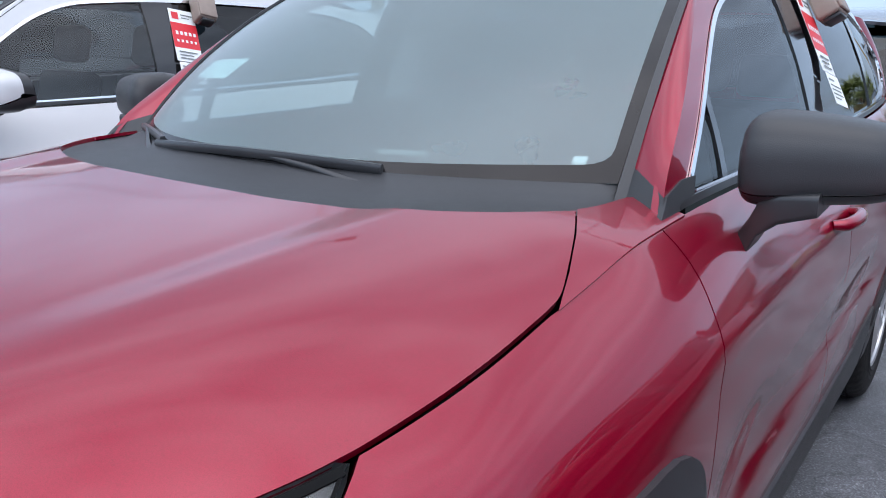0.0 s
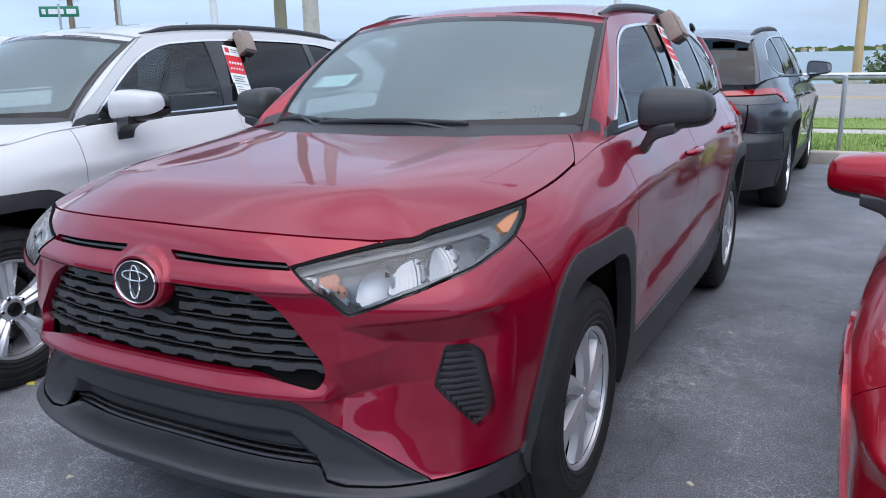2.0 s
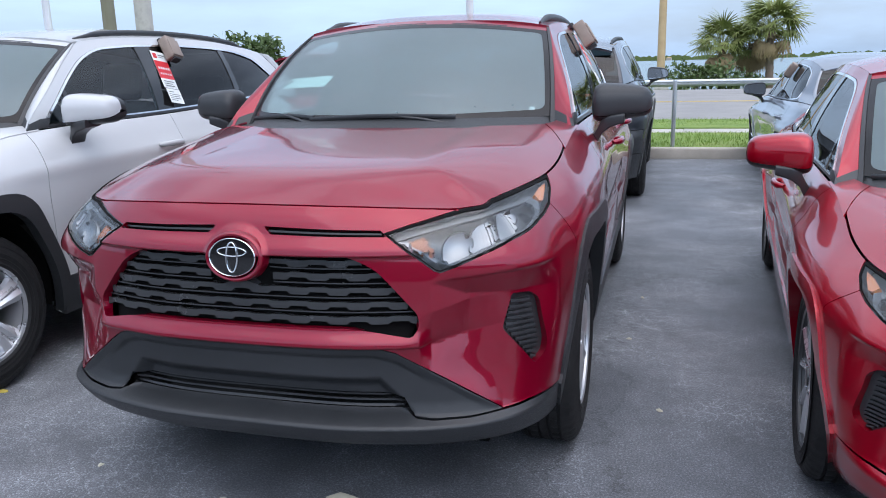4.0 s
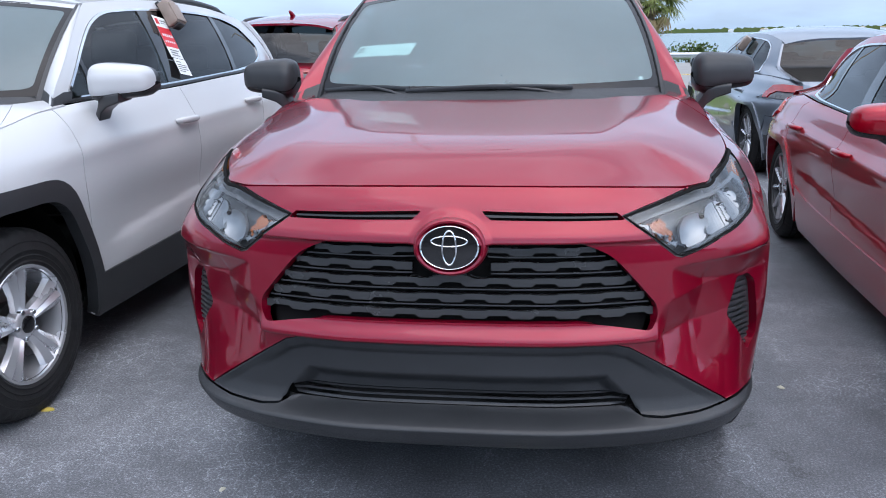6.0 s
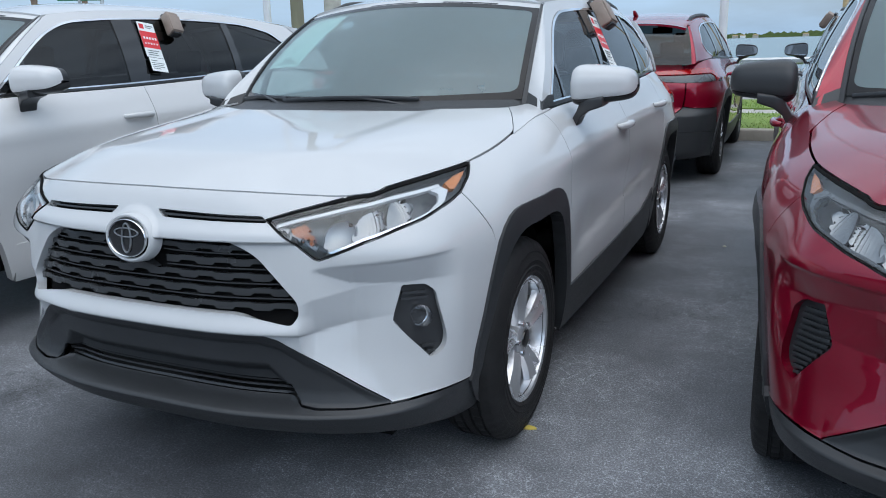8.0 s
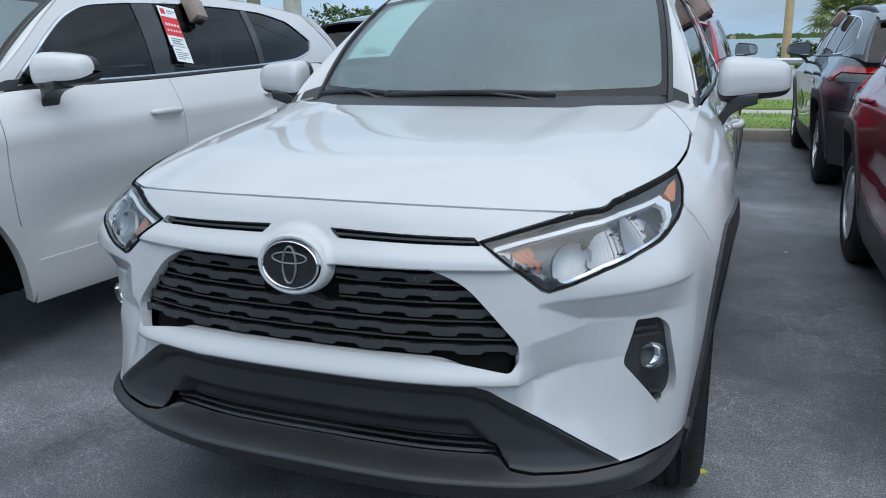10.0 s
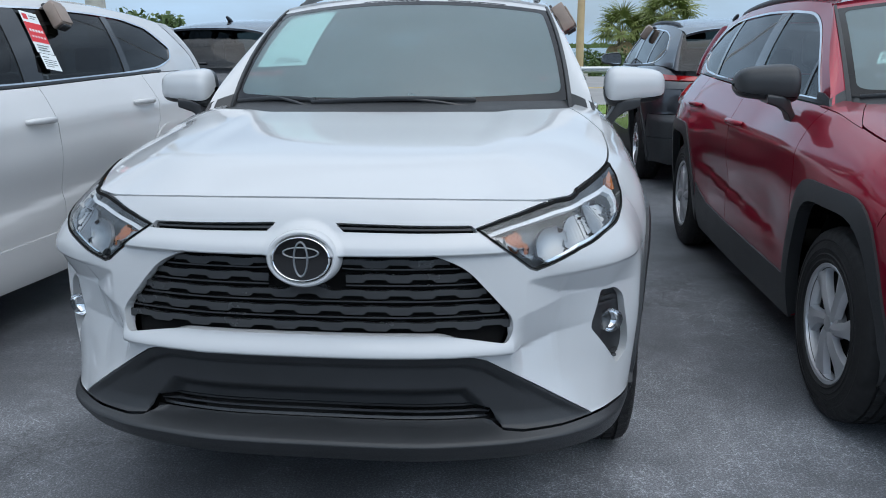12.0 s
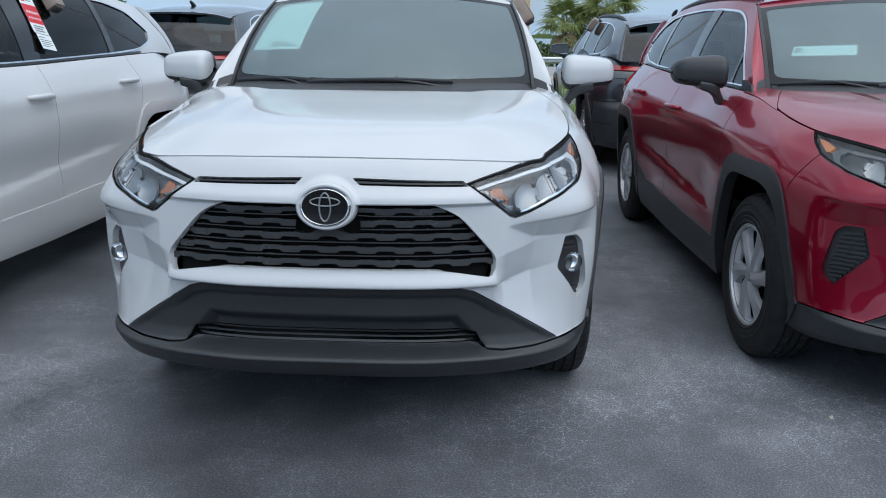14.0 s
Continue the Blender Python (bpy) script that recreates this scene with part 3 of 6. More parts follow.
# ---- cars: a crossover body drawn on three charts (round the flanks, over the bonnet and roof, over the side windows) ----
class Body:
    """The shape of a car whose nose is at y = 0 and whose tail is at +y; the left flank is at +x."""

    hub_f, hub_r, hub_z, hub_x = 0.93, 3.62, 0.36, 0.788
    plan_keys = ((0, .042), (.15, .044), (.3, .056), (.45, .090), (.58, .134), (.70, .192), (.795, .275), (.858, .40), (.890, .60), (.908, .88),
                 (.918, 1.3), (.925, 2.2), (.922, 3.0), (.915, 3.55), (.895, 3.95), (.855, 4.22), (.77, 4.41), (.62, 4.52), (.35, 4.575), (0, 4.59))
    low = curve((.15, .90), (.28, .955), (.45, .985), (.65, 1.0), (1.3, 1.0))
    front = curve((.18, .30), (.24, .20), (.275, .090), (.297, .034), (.312, .014), (.340, -.010), (.366, -.0305), (.3705, -.0335), (.374, -.0345), (.3775, -.0315), (.386, -.014), (.396, .002), (.404, .010), (.43, .012), (.50, .014), (.60, .004), (.65, .0), (.70, .004),
                  (.85, .020), (.92, .036), (.955, .050), (.98, .064), (1.004, .084), (1.03, .12))
    rear = curve((.2, .14), (.32, .03), (.5, -.01), (.66, -.02), (.74, .035), (.9, .03), (1.0, .05), (1.12, .16), (1.2, .2))
    rail_x = curve((.1, .62), (.2, .655), (.36, .715), (.5, .752), (.665, .783), (.9, .797), (1.1, .796), (1.3, .798), (1.6, .805), (2.3, .818), (3.2, .808), (3.9, .765), (4.3, .70))
    rail_z = curve((.1, .955), (.2, .975), (.36, .992), (.5, 1.006), (.665, 1.022), (.9, 1.05), (1.1, 1.078), (1.3, 1.110), (1.6, 1.125), (2.3, 1.132), (3.2, 1.156), (3.9, 1.170), (4.3, 1.15))
    hood_z = curve((.05, .97), (.10, 1.003), (.135, 1.022), (.19, 1.044), (.28, 1.070), (.45, 1.095), (.7, 1.122), (1.0, 1.148), (1.25, 1.168), (1.6, 1.18))
    roof_x = curve((1.3, .615), (2.0, .60), (2.5, .612), (3.2, .60), (3.9, .575), (4.25, .555))
    roof_zs = curve((1.3, 1.475), (1.75, 1.525), (2.0, 1.548), (2.4, 1.578), (2.8, 1.585), (3.3, 1.572), (3.8, 1.53), (4.25, 1.468))
    roof_z = curve((1.8, 1.565), (1.95, 1.59), (2.2, 1.625), (2.6, 1.648), (3.0, 1.645), (3.6, 1.61), (4.1, 1.555), (4.3, 1.52))
    ws = ((.698, 1.485, 1.168), (.604, 1.985, 1.532), .280, .012, .095, .048)
    rg = ((.655, 4.40, 1.13), (.575, 4.16, 1.475), .06, .0, .07, .035)
    key = "suv"

    def __init__(self):
        pts = np.array(smooth_line(self.plan_keys, 24))
        self.px, self.py = pts[:, 0], np.maximum.accumulate(pts[:, 1] + np.arange(len(pts)) * 1e-9)
        self.s = np.concatenate([[0], np.cumsum(np.hypot(np.diff(self.px), np.diff(self.py)))])
        tx, ty = np.gradient(self.px, self.s), np.gradient(self.py, self.s)
        self.nx, self.ny = ty, -tx
        yy = np.linspace(.2, 4.2, 60)
        xx = np.interp(yy, self.py, self.px)
        self.k_y, self.k = yy, 1 - self.rail_x(yy) / xx
        self.end = self.s[-1]
        at = [(float(self.at_x(x)), z) for x, z in ((0, 1.004), (.2, 1.003), (.35, 1.0), (.5, .9930), (.585, .9855), (.655, .9785), (.70, .9812))]
        at += [(float(self.at_y(y)), z) for y, z in ((.25, .9905), (.30, .9962), (.45, 1.008), (.58, 1.017), (.67, 1.024), (.9, 1.050), (1.06, 1.073))]
        self.lid = curve(*at)
        us = np.linspace(0, float(self.at_y(1.04)), 260)
        self.edge = None
        e = self.flank_raw(np.stack([us, self.lid(us)], 1))
        off = e[:, 2] - self.hood_raw(e[:, :2])[:, 2]
        self.edge, self.edge_off = e[:, :2], off

    def warp(self, V):
        return V

    def at_x(self, x, tail=False):
        """The chart's u where the nose (or tail) is at x."""
        h = len(self.s) // 2
        if tail:
            return np.interp(-np.asarray(x, float), -self.px[h:], self.s[h:])
        return np.interp(np.asarray(x, float), self.px[:h], self.s[:h])

    def at_y(self, y):
        return np.interp(np.asarray(y, float), self.py, self.s)

    def dents(self, a, y, x, z):
        """How far the skin stands out of the plain body."""
        d = -0.034 * bell(z, 0.60, 0.15) * sstep(1.30, 1.75, y) * (1 - sstep(2.85, 3.25, y))
        low = .51 + .075 * (y - 1.6)
        d = d + 0.013 * sstep(low + .045, low, z) * sstep(low - .16, low - .02, z) * sstep(1.42, 1.75, y) * (1 - sstep(2.9, 3.2, y))
        d = d + 0.028 * bell(y, .98, .42) * bell(z, .80, .17) * sstep(.45, .7, y)
        d = d + 0.034 * bell(y, 3.62, .48) * bell(z, .82, .19)
        d = d + 0.010 * bell(z, .935 + .02 * (y - 1), .045) * sstep(.9, 1.3, y) * (1 - sstep(4.1, 4.4, y))
        near = 1 - sstep(.30, .44, y)
        # the shoulder over the lamp pod, sharp below, with a wedge cut in under it that begins in a point
        crest, foot = np.interp(x, (.548, .70, .80, .88), (.797, .808, .812, .812)), np.interp(x, (.548, .645, .79, .88), (.796, .750, .738, .735))
        edge = np.interp(x, (.39, .45, .745, .90), (.612, .594, .400, .39))
        deep = .042 * np.clip((x - .548) / .11, 0, 1)
        back = np.clip((z - edge) / np.maximum(foot - edge, .02), 0, 1)**.7
        cut = np.clip((crest - z) / np.maximum(crest - foot, .012), 0, 1)
        d = d - near * deep * cut * back
        d = d + .010 * near * sstep(.55, .63, x) * bell(z, .835, .045) * sstep(crest - .004, crest + .006, z)
        # the channel from the grille's corner to the pod: an overhang, then a facet that comes out again to the black fascia
        top, low = np.interp(x, (.50, .55, .68, .80), (.690, .712, .738, .738)), np.interp(x, (.50, .55, .74, .80), (.606, .612, .645, .65))
        chan = np.where(z > low, np.clip((top - z) / (top - low), 0, 1), np.clip((z - edge) / np.maximum(low - edge, .01), 0, 1))
        d = d - np.interp(x, (.515, .55, .64, .80), (0, .040, .042, .006)) * chan * near
        nose = (1 - sstep(.46, .60, x)) * (1 - sstep(.5, .6, y))
        d = d + .022 * nose * sstep(.608, .616, z) * (1 - sstep(.618, .668, z))
        d = d + .016 * nose * sstep(.866, .872, z) * (1 - sstep(.885, .93, z))
        # black fascia: a chamfer along its upper edge, a plain face, and a deeper recess over the intake
        s = np.minimum(edge - z, .62 - z)
        d = d - (.010 * np.clip(s / .026, 0, 1) * sstep(.392, .44, z) + .012 * sstep(.024, .042, s) * sstep(.60, .44, x) * sstep(.385, .40, z)) * (1 - sstep(.28, .36, y))
        over = np.minimum(.508 - z, (np.interp(z, (.39, .508), (.515, .405)) - x) * .8)
        d = d - .034 * sstep(-.006, .036, over) * sstep(.385, .41, z) * (1 - sstep(.5, .6, y))
        emb = np.sqrt((x / 1.15)**2 + (z - .862)**2)
        d = d + 0.014 * sstep(.096, .070, emb) * (1 - sstep(.5, .6, y))
        return d

    def flank(self, P):
        return self.warp(self.flank_raw(P))

    def flank_raw(self, P):
        """Round the car: (u, z)."""
        P = np.asarray(P, float)
        u, z = P[:, 0], P[:, 1]
        a = np.abs(u)
        x0, y0 = np.interp(a, self.s, self.px), np.interp(a, self.s, self.py)
        nx, ny = np.interp(a, self.s, self.nx), np.interp(a, self.s, self.ny)
        zt = self.rail_z(y0)
        g = np.clip((z - .76) / (zt - .76), 0, 1.4)**(2.3 + 2.2 * sstep(.55, .85, y0) * (1 - sstep(1.35, 2.1, y0)))
        x = x0 * self.low(z) * (1 - np.interp(y0, self.k_y, self.k) * g)
        wf, wr = (1 - sstep(.02, 1.0, y0))**1.2, sstep(3.75, 4.5, y0)
        flat = .020 * np.clip(1 - (x0 / .56)**2, 0, 1) * sstep(.52, .42, z)
        y = y0 + self.front(z) * wf + flat + .040 * bell(x0, .69, .13) * sstep(.89, .985, z) * (1 - sstep(.35, .6, y0)) - self.rear(z) * wr
        d = self.dents(a, y0, x0, z)
        return np.stack([(x + nx * d) * np.where(u < 0, -1, 1), y + ny * d, z], 1)

    def side(self, P):
        """The left side windows: (y, z)."""
        y, z = P[:, 0], P[:, 1]
        zt, zr, xt, xr = self.rail_z(y), self.roof_zs(y), self.rail_x(y) - .008, self.roof_x(y)
        s = (z - zt) / (zr - zt)
        return self.warp(np.stack([xt + (xr - xt) * s + .022 * 4 * s * (1 - s), y, z], 1))

    def hood(self, P):
        return self.warp(self.hood_raw(P))

    def hood_raw(self, P):
        x, y = P[:, 0], P[:, 1]
        zc, zt, xt = self.hood_z(y), self.rail_z(y), self.rail_x(y)
        z = zc - (zc - zt) * (np.abs(x) / xt)**4
        ridge = .44 + .06 * (y - .3)
        z = z - .010 * (1 - sstep(ridge - .08, ridge + .02, np.abs(x))) * sstep(.3, .8, y)
        if self.edge is not None:
            q = np.stack([np.abs(x), y], 1)
            d2 = ((q[:, None] - self.edge[None])**2).sum(-1)
            least = d2.min(1)
            w = np.exp(-(d2 - least[:, None]) / (2 * .03**2))
            z = z + (w @ self.edge_off) / w.sum(1) * (1 - sstep(0, .22, np.sqrt(least)))
        return np.stack([x, y, z], 1)

    def roof(self, P):
        x, y = P[:, 0], P[:, 1]
        zc, zr, xr = self.roof_z(y), self.roof_zs(y), self.roof_x(y)
        return self.warp(np.stack([x, y, zc - (zc - zr) * np.clip(np.abs(x) / xr, 0, 1.1)**3], 1))

    def screen(self, ends, sign=-1, raw=False):
        """A windshield or rear window chart: s from -1 to 1 across, t from 0 to 1 up."""
        (x0, y0, z0), (x1, y1, z1), by, bz, ty, tz = ends

        def F(P):
            s, t = P[:, 0], P[:, 1]
            c = 1 - s * s
            bow = 4 * t * (1 - t)
            x = s * (x0 + (x1 - x0) * t + .012 * bow)
            y = (y0 + sign * by * c) * (1 - t) + (y1 + sign * ty * c) * t + sign * .03 * bow
            z = (z0 + bz * c) * (1 - t) + (z1 + tz * c) * t + .018 * bow
            V = np.stack([x, y, z], 1)
            return V if raw else self.warp(V)
        return F


class Large(Body):
    """A longer and taller three-row body."""

    key, hub_x = "large", .83
    ys = curve((-.2, -.21), (0, 0), (.93, .99), (1.44, 1.58), (2.47, 2.60), (3.62, 3.82), (4.6, 4.95))
    zs = curve((0, 0), (.36, .37), (.9, .93), (1.02, 1.075), (1.15, 1.20), (1.55, 1.61), (1.7, 1.76))
    low = curve((.15, .93), (.28, .975), (.45, .99), (.65, 1.0), (1.3, 1.0))

    def warp(self, V):
        return np.stack([V[:, 0] * 1.04, self.ys(V[:, 1]), self.zs(V[:, 2])], 1)


class Sedan(Body):
    """A low saloon with a boot."""

    key, hub_x, hub_z = "sedan", .785, .36
    zs = curve((0, -.02), (.2, .14), (.36, .333), (.6, .50), (.8, .665), (.95, .75), (1.02, .80), (1.10, .895), (1.17, .945), (1.35, 1.11), (1.53, 1.28), (1.65, 1.395), (1.8, 1.55))
    y_low = curve((-.2, -.21), (0, 0), (.93, .97), (1.44, 1.50), (2.47, 2.60), (3.62, 3.80), (4.6, 4.88))
    y_high = curve((-.2, -.21), (0, 0), (.93, .97), (1.44, 1.50), (1.985, 2.17), (2.47, 2.60), (3.3, 3.20), (4.0, 3.62), (4.2, 3.74), (4.6, 4.1))

    def warp(self, V):
        w = sstep(1.10, 1.27, V[:, 2])
        y = self.y_low(V[:, 1]) * (1 - w) + self.y_high(V[:, 1]) * w
        return np.stack([V[:, 0] * .992, y, self.zs(V[:, 2])], 1)


ARCH_IN = ((-.385, -.11), (-.385, .08), (-.225, .438), (.235, .438), (.415, .12), (.455, -.13))
ARCH_OUT = ((-.432, .02), (-.428, .11), (-.272, .512), (.285, .512), (.475, .13), (.52, -.07))


def car_meshes(b, fine=1.0):
    """All body meshes of one shape, made once and shared by the cars of that shape."""
    M = {}
    Y, X = b.at_y, b.at_x
    st = .026 / fine

    def arch(hub, ring):
        return [(hub + dy, b.hub_z + dz) for dy, dz in resample_open(fillet_open(ring, .13), .03)]

    def uy(pts):
        return [(float(Y(y)), z) for y, z in pts]

    def both(name, F, outer, **k):
        M[name + "_l"] = skin(name, F, outer, **k)
        M[name + "_r"] = skin(name, F, outer, flip=True, **k)

    def sym(half):
        """A closed outline from its half with u > 0, that begins and ends at the middle."""
        return half + [(-u, z) for u, z in half[::-1] if u > 1e-6]

    XT = lambda *pts: [(float(b.at_x(x, True)), z) for x, z in pts]
    xz = lambda *pts: [(float(X(x)), z) for x, z in pts]
    af, ar = arch(b.hub_f, ARCH_IN), arch(b.hub_r, ARCH_IN)
    # headlamp outline, in u and z
    lid = b.lid
    brim = [(float(u), float(lid(u))) for u in np.linspace(0, float(Y(1.03)), 60)]
    lamp_a, lamp_b = float(X(.66)), float(Y(.655))
    lamp_top = [(u, z - .003) for u, z in brim if lamp_a < u < lamp_b]
    lamp = [*xz((.448, .929), (.52, .9465), (.60, .9635)), *lamp_top, (lamp_b, float(lid(lamp_b)) - .003),
            *uy([(.60, .985), (.53, .953), (.46, .936), (.40, .925), (.33, .909)]), *xz((.77, .893), (.69, .868), (.575, .824), (.562, .828))]
    # bumper cover
    grille = fillet(xz((0, .868), (.33, .868), (.40, .835), (.512, .705), (.516, .672), (.498, .645), (.40, .662), (.33, .672), (0, .672)), [0, .03, .03, .02, .012, .012, .05, .05, 0])
    slot = xz((.085, .946), (.436, .936), (.447, .923), (.105, .929))
    cover = [*[p for p in brim if p[0] < lamp_a], *xz((.658, .9765), (.60, .965), (.52, .948), (.446, .929), (.560, .8265), (.575, .822), (.69, .866), (.77, .891)),
             *uy([(.33, .907), (.40, .923), (.46, .934), (.53, .951)]), *uy([(.60, .83), (.645, .72)]), *uy([(.575, .535), (.525, .45), (.522, .385)]), *uy([(.40, .396), (.30, .400)]),
             *xz((.745, .398), (.45, .594), (.39, .612), (0, .612))]
    pod = fillet(uy([(.254, .729), (.318, .722), (.348, .700), (.374, .560), (.368, .525), (.326, .502), (.232, .628)]), [.008, .012, .02, .02, .02, .010, .010])
    mir = lambda loop: [(-u, z) for u, z in loop][::-1]
    front_cuts = [sym(grille), slot, mir(slot), pod, mir(pod)]
    M["bumper"] = skin("bumper", b.flank, sym(cover), holes=front_cuts, step=.0065 if b.key == "suv" else .013, depth=.03, roll=.0008)
    # black lower fascia and lip
    fascia = [*xz((0, .612), (.39, .612), (.45, .594), (.745, .398)), *xz((.66, .3935), (.56, .3935), (.505, .3975), (.488, .412), (.470, .447), (0, .447))]
    M["lower_fascia"] = skin("lower_fascia", b.flank, sym(fascia), step=.008 if b.key == "suv" else .014, depth=.02, gap=.0012)
    lip = [*xz((0, .408), (.478, .408), (.49, .402), (.51, .3955), (.56, .3915), (.66, .3915), (.745, .396)), *uy([(.30, .398), (.40, .394), (.522, .383)]), *uy([(.535, .34), (.54, .245)]), *xz((.70, .245), (.40, .245), (0, .245))]
    M["bumper_lip"] = skin("bumper_lip", b.flank, sym(lip), step=.008 if b.key == "suv" else .014, depth=.03, gap=.0012)
    M["grille_back"] = skin("grille_back", b.flank, [(u * 1.06, z + (.012 if z > .75 else -.012)) for u, z in sym(grille)], lift=-.05, depth=0, step=.05)
    M["low_back"] = skin("low_back", b.flank, sym(xz((0, .47), (.50, .47), (.51, .395), (0, .395))), lift=-.05, depth=0, step=.05)
    M["slot_back"] = skin("slot_back", b.flank, sym(xz((0, .965), (.46, .965), (.46, .92), (0, .92))), lift=-.025, depth=0, step=.05)
    # lower intake slats and grille bars
    rows = []
    for z in (.412, .425, .438):
        loop = sym(xz((0, z + .0025), (.466, z + .0022), (.466, z - .0022), (0, z - .0025)))
        rows.append(skin("slat", b.flank, loop, lift=-.010, depth=.02, gap=0, step=.03, roll=.001))
    M["low_slats"] = rows
    M["slot_bar"] = [skin("slat", b.flank, [(s * u, z) for u, z in xz((.09, .9405), (.438, .9325), (.438, .9285), (.098, .9345))], lift=-.008, depth=.01, gap=0, step=.03) for s in (1, -1)]
    bars = []
    zs = [.690, .731, .772, .813, .850]
    for i, z in enumerate(zs):
        def edge(z):
            pts = grille
            us = [p[0] + (q[0] - p[0]) * (z - p[1]) / (q[1] - p[1]) for p, q in zip(pts, pts[1:]) if (p[1] - z) * (q[1] - z) < 0 and p[0] > .2]
            return max(us) - .002 if us else .3
        lim = edge(z)
        for s in (1, -1):
            pitch = .118
            shift = 0 if i % 2 == 0 else pitch / 2
            uu = np.arange(0, lim, .0059)
            ph = ((uu + shift) % pitch) / pitch
            dip = np.clip((np.abs(ph - .5) - .22) / .07, 0, 1) * .008
            top = [(float(q), z + .0075 + float(e) * .3) for q, e in zip(uu, dip)] + [(lim, z + .0075)]
            bot = [(float(q), z - .0125 + float(e)) for q, e in zip(uu, dip)] + [(lim, z - .0075)]
            start = .0 if z < .80 else .098
            top = [p for p in top if p[0] >= start]
            bot = [p for p in bot if p[0] >= start]
            loop = [(s * u, v) for u, v in top + bot[::-1]]
            bars.append(skin("slat", b.flank, loop, lift=-.014, depth=.03, gap=0, step=.012, roll=.005))
            if i < 4:
                far = edge(z + .0215) - .004
                near = .0 if z < .76 else .10
                bars.append(skin("slat", b.flank, [(s * near, z + .0232), (s * far, z + .0232), (s * far, z + .0196), (s * near, z + .0196)], lift=-.020, depth=.012, gap=0, step=.03, roll=.001))
    M["grille_bars"] = bars
    # bonnet
    edge = [tuple(b.flank_raw(np.array([p]))[0, :2]) for p in brim]
    edge[0] = (0.0, edge[0][1])
    edge = edge + smooth_line([edge[-1], (.792, 1.075), (.772, 1.13), (.732, 1.225), (.690, 1.308)], 4)[1:]
    tail = smooth_line([(.690, 1.308), (.655, 1.258), (.594, 1.188), (.49, 1.112), (.30, 1.062), (.15, 1.054), (0, 1.052)], 4)
    half = edge + tail[1:]
    M["hood"] = skin("hood", b.hood, half + [(-x, y) for x, y in half[::-1] if x > 1e-6], step=.018, gap=.003, depth=.012, roll=.0006)
    # black cowl between the bonnet's rear edge and the glass
    below = np.array(smooth_line([*tail[::-1], (.704, 1.355), (.716, 1.438), (.722, 1.47)], 3))
    below = below[np.linspace(0, len(below) - 1, 25).round().astype(int)]
    Wc = b.screen(b.ws)
    high = Wc(np.stack([np.linspace(0, 1.0, 25), np.full(25, -.012)], 1)) - [0, .0, .004]
    lowl = b.hood(below) - [0, 0, .010]
    both_rows = []
    for t in np.linspace(0, 1, 6):
        r = lowl * (1 - t) + high * t - np.array([0, 0, .012]) * math.sin(math.pi * t)
        both_rows.append(np.vstack([r[:0:-1] * [-1, 1, 1], r]))
    M["cowl"] = ruled("cowl", both_rows, flip=False)
    rx = lambda y: float(b.rail_x(y)) + .007
    corner = [(rx(1.045), 1.045), (.792, 1.075), (.772, 1.13), (.732, 1.225), (.690, 1.308), (.704, 1.355), (.716, 1.438), (.728, 1.462), (rx(1.46), 1.462), (rx(1.3), 1.3), (rx(1.2), 1.2), (rx(1.1), 1.1)]
    both("fender_top", b.hood, corner, step=.02, gap=0, depth=.008, roll=.0005, lift=.0012)
    # flanks
    rail = lambda y0, y1, n, up=0: [(y, float(b.rail_z(y)) + up) for y in np.linspace(y0, y1, n)]
    fender = [*[p for p in brim if p[0] > lamp_b + .002], *uy(rail(1.06, 1.375, 8)), *uy([(1.352, .95), (1.345, .8), (1.36, .62), (1.385, .44), (1.388, .27)]),
              *uy([p for p in af[::-1] if p[0] > .650]), *uy([(.60, .832), (.533, .952), (.603, .984)])]
    both("fender", b.flank, fender, step=st, depth=.02)
    fdoor = [*uy(rail(1.375, 2.47, 14)), *uy([(2.462, .9), (2.45, .6), (2.44, .40)]), *uy([(1.40, .40), (1.36, .62), (1.345, .8), (1.352, .95)])]
    both("front_door", b.flank, fdoor, step=st)
    rdoor = [*uy(rail(2.47, 3.45, 12)), *uy([(3.45, 1.0), (3.40, .90), (3.28, .76), (3.19, .60), (3.15, .44), (3.14, .40)]), *uy([(2.44, .40), (2.45, .6), (2.462, .9)])]
    both("rear_door", b.flank, rdoor, step=st)
    quarter = [*uy(rail(3.45, 4.27, 10)), *XT((.662, 1.12), (.646, .95), (.612, .752), (.70, .735)), *uy([(4.14, .72)]), *uy([p for p in ar[::-1] if p[0] < 4.03]), *uy([(3.15, .27), (3.14, .40), (3.15, .44), (3.19, .60), (3.28, .76), (3.40, .90), (3.45, 1.0)])]
    both("quarter_panel", b.flank, quarter, step=st, depth=.02)
    sill = [*uy([(1.40, .415), (2.4, .425), (2.9, .44), (3.05, .48), (3.14, .52), (3.17, .30), (3.16, .22), (2.3, .21), (1.40, .22)])]
    both("sill_cladding", b.flank, sill, step=.04, lift=.010, depth=.03)
    for tag, hub in (("front", b.hub_f), ("rear", b.hub_r)):
        ring_in, ring_out = arch(hub, ARCH_IN), arch(hub, ARCH_OUT)
        if tag == "rear":
            ring_out = [(hub - .50, b.hub_z + .04)] + ring_out[1:]
        loop = uy(ring_out + [(ring_in[-1][0] + .02, ring_in[-1][1] + .06)] + ring_in[::-1])
        both(tag + "_arch", b.flank, loop, step=.03, lift=.014, depth=.05, gap=0, roll=.004)
    # tail
    gate = [*XT((0, 1.16), (.655, 1.13), (.64, .95), (.60, .74), (.55, .70), (0, .70))]
    M["tailgate"] = skin("tailgate", b.flank, gate, step=st, depth=.02)
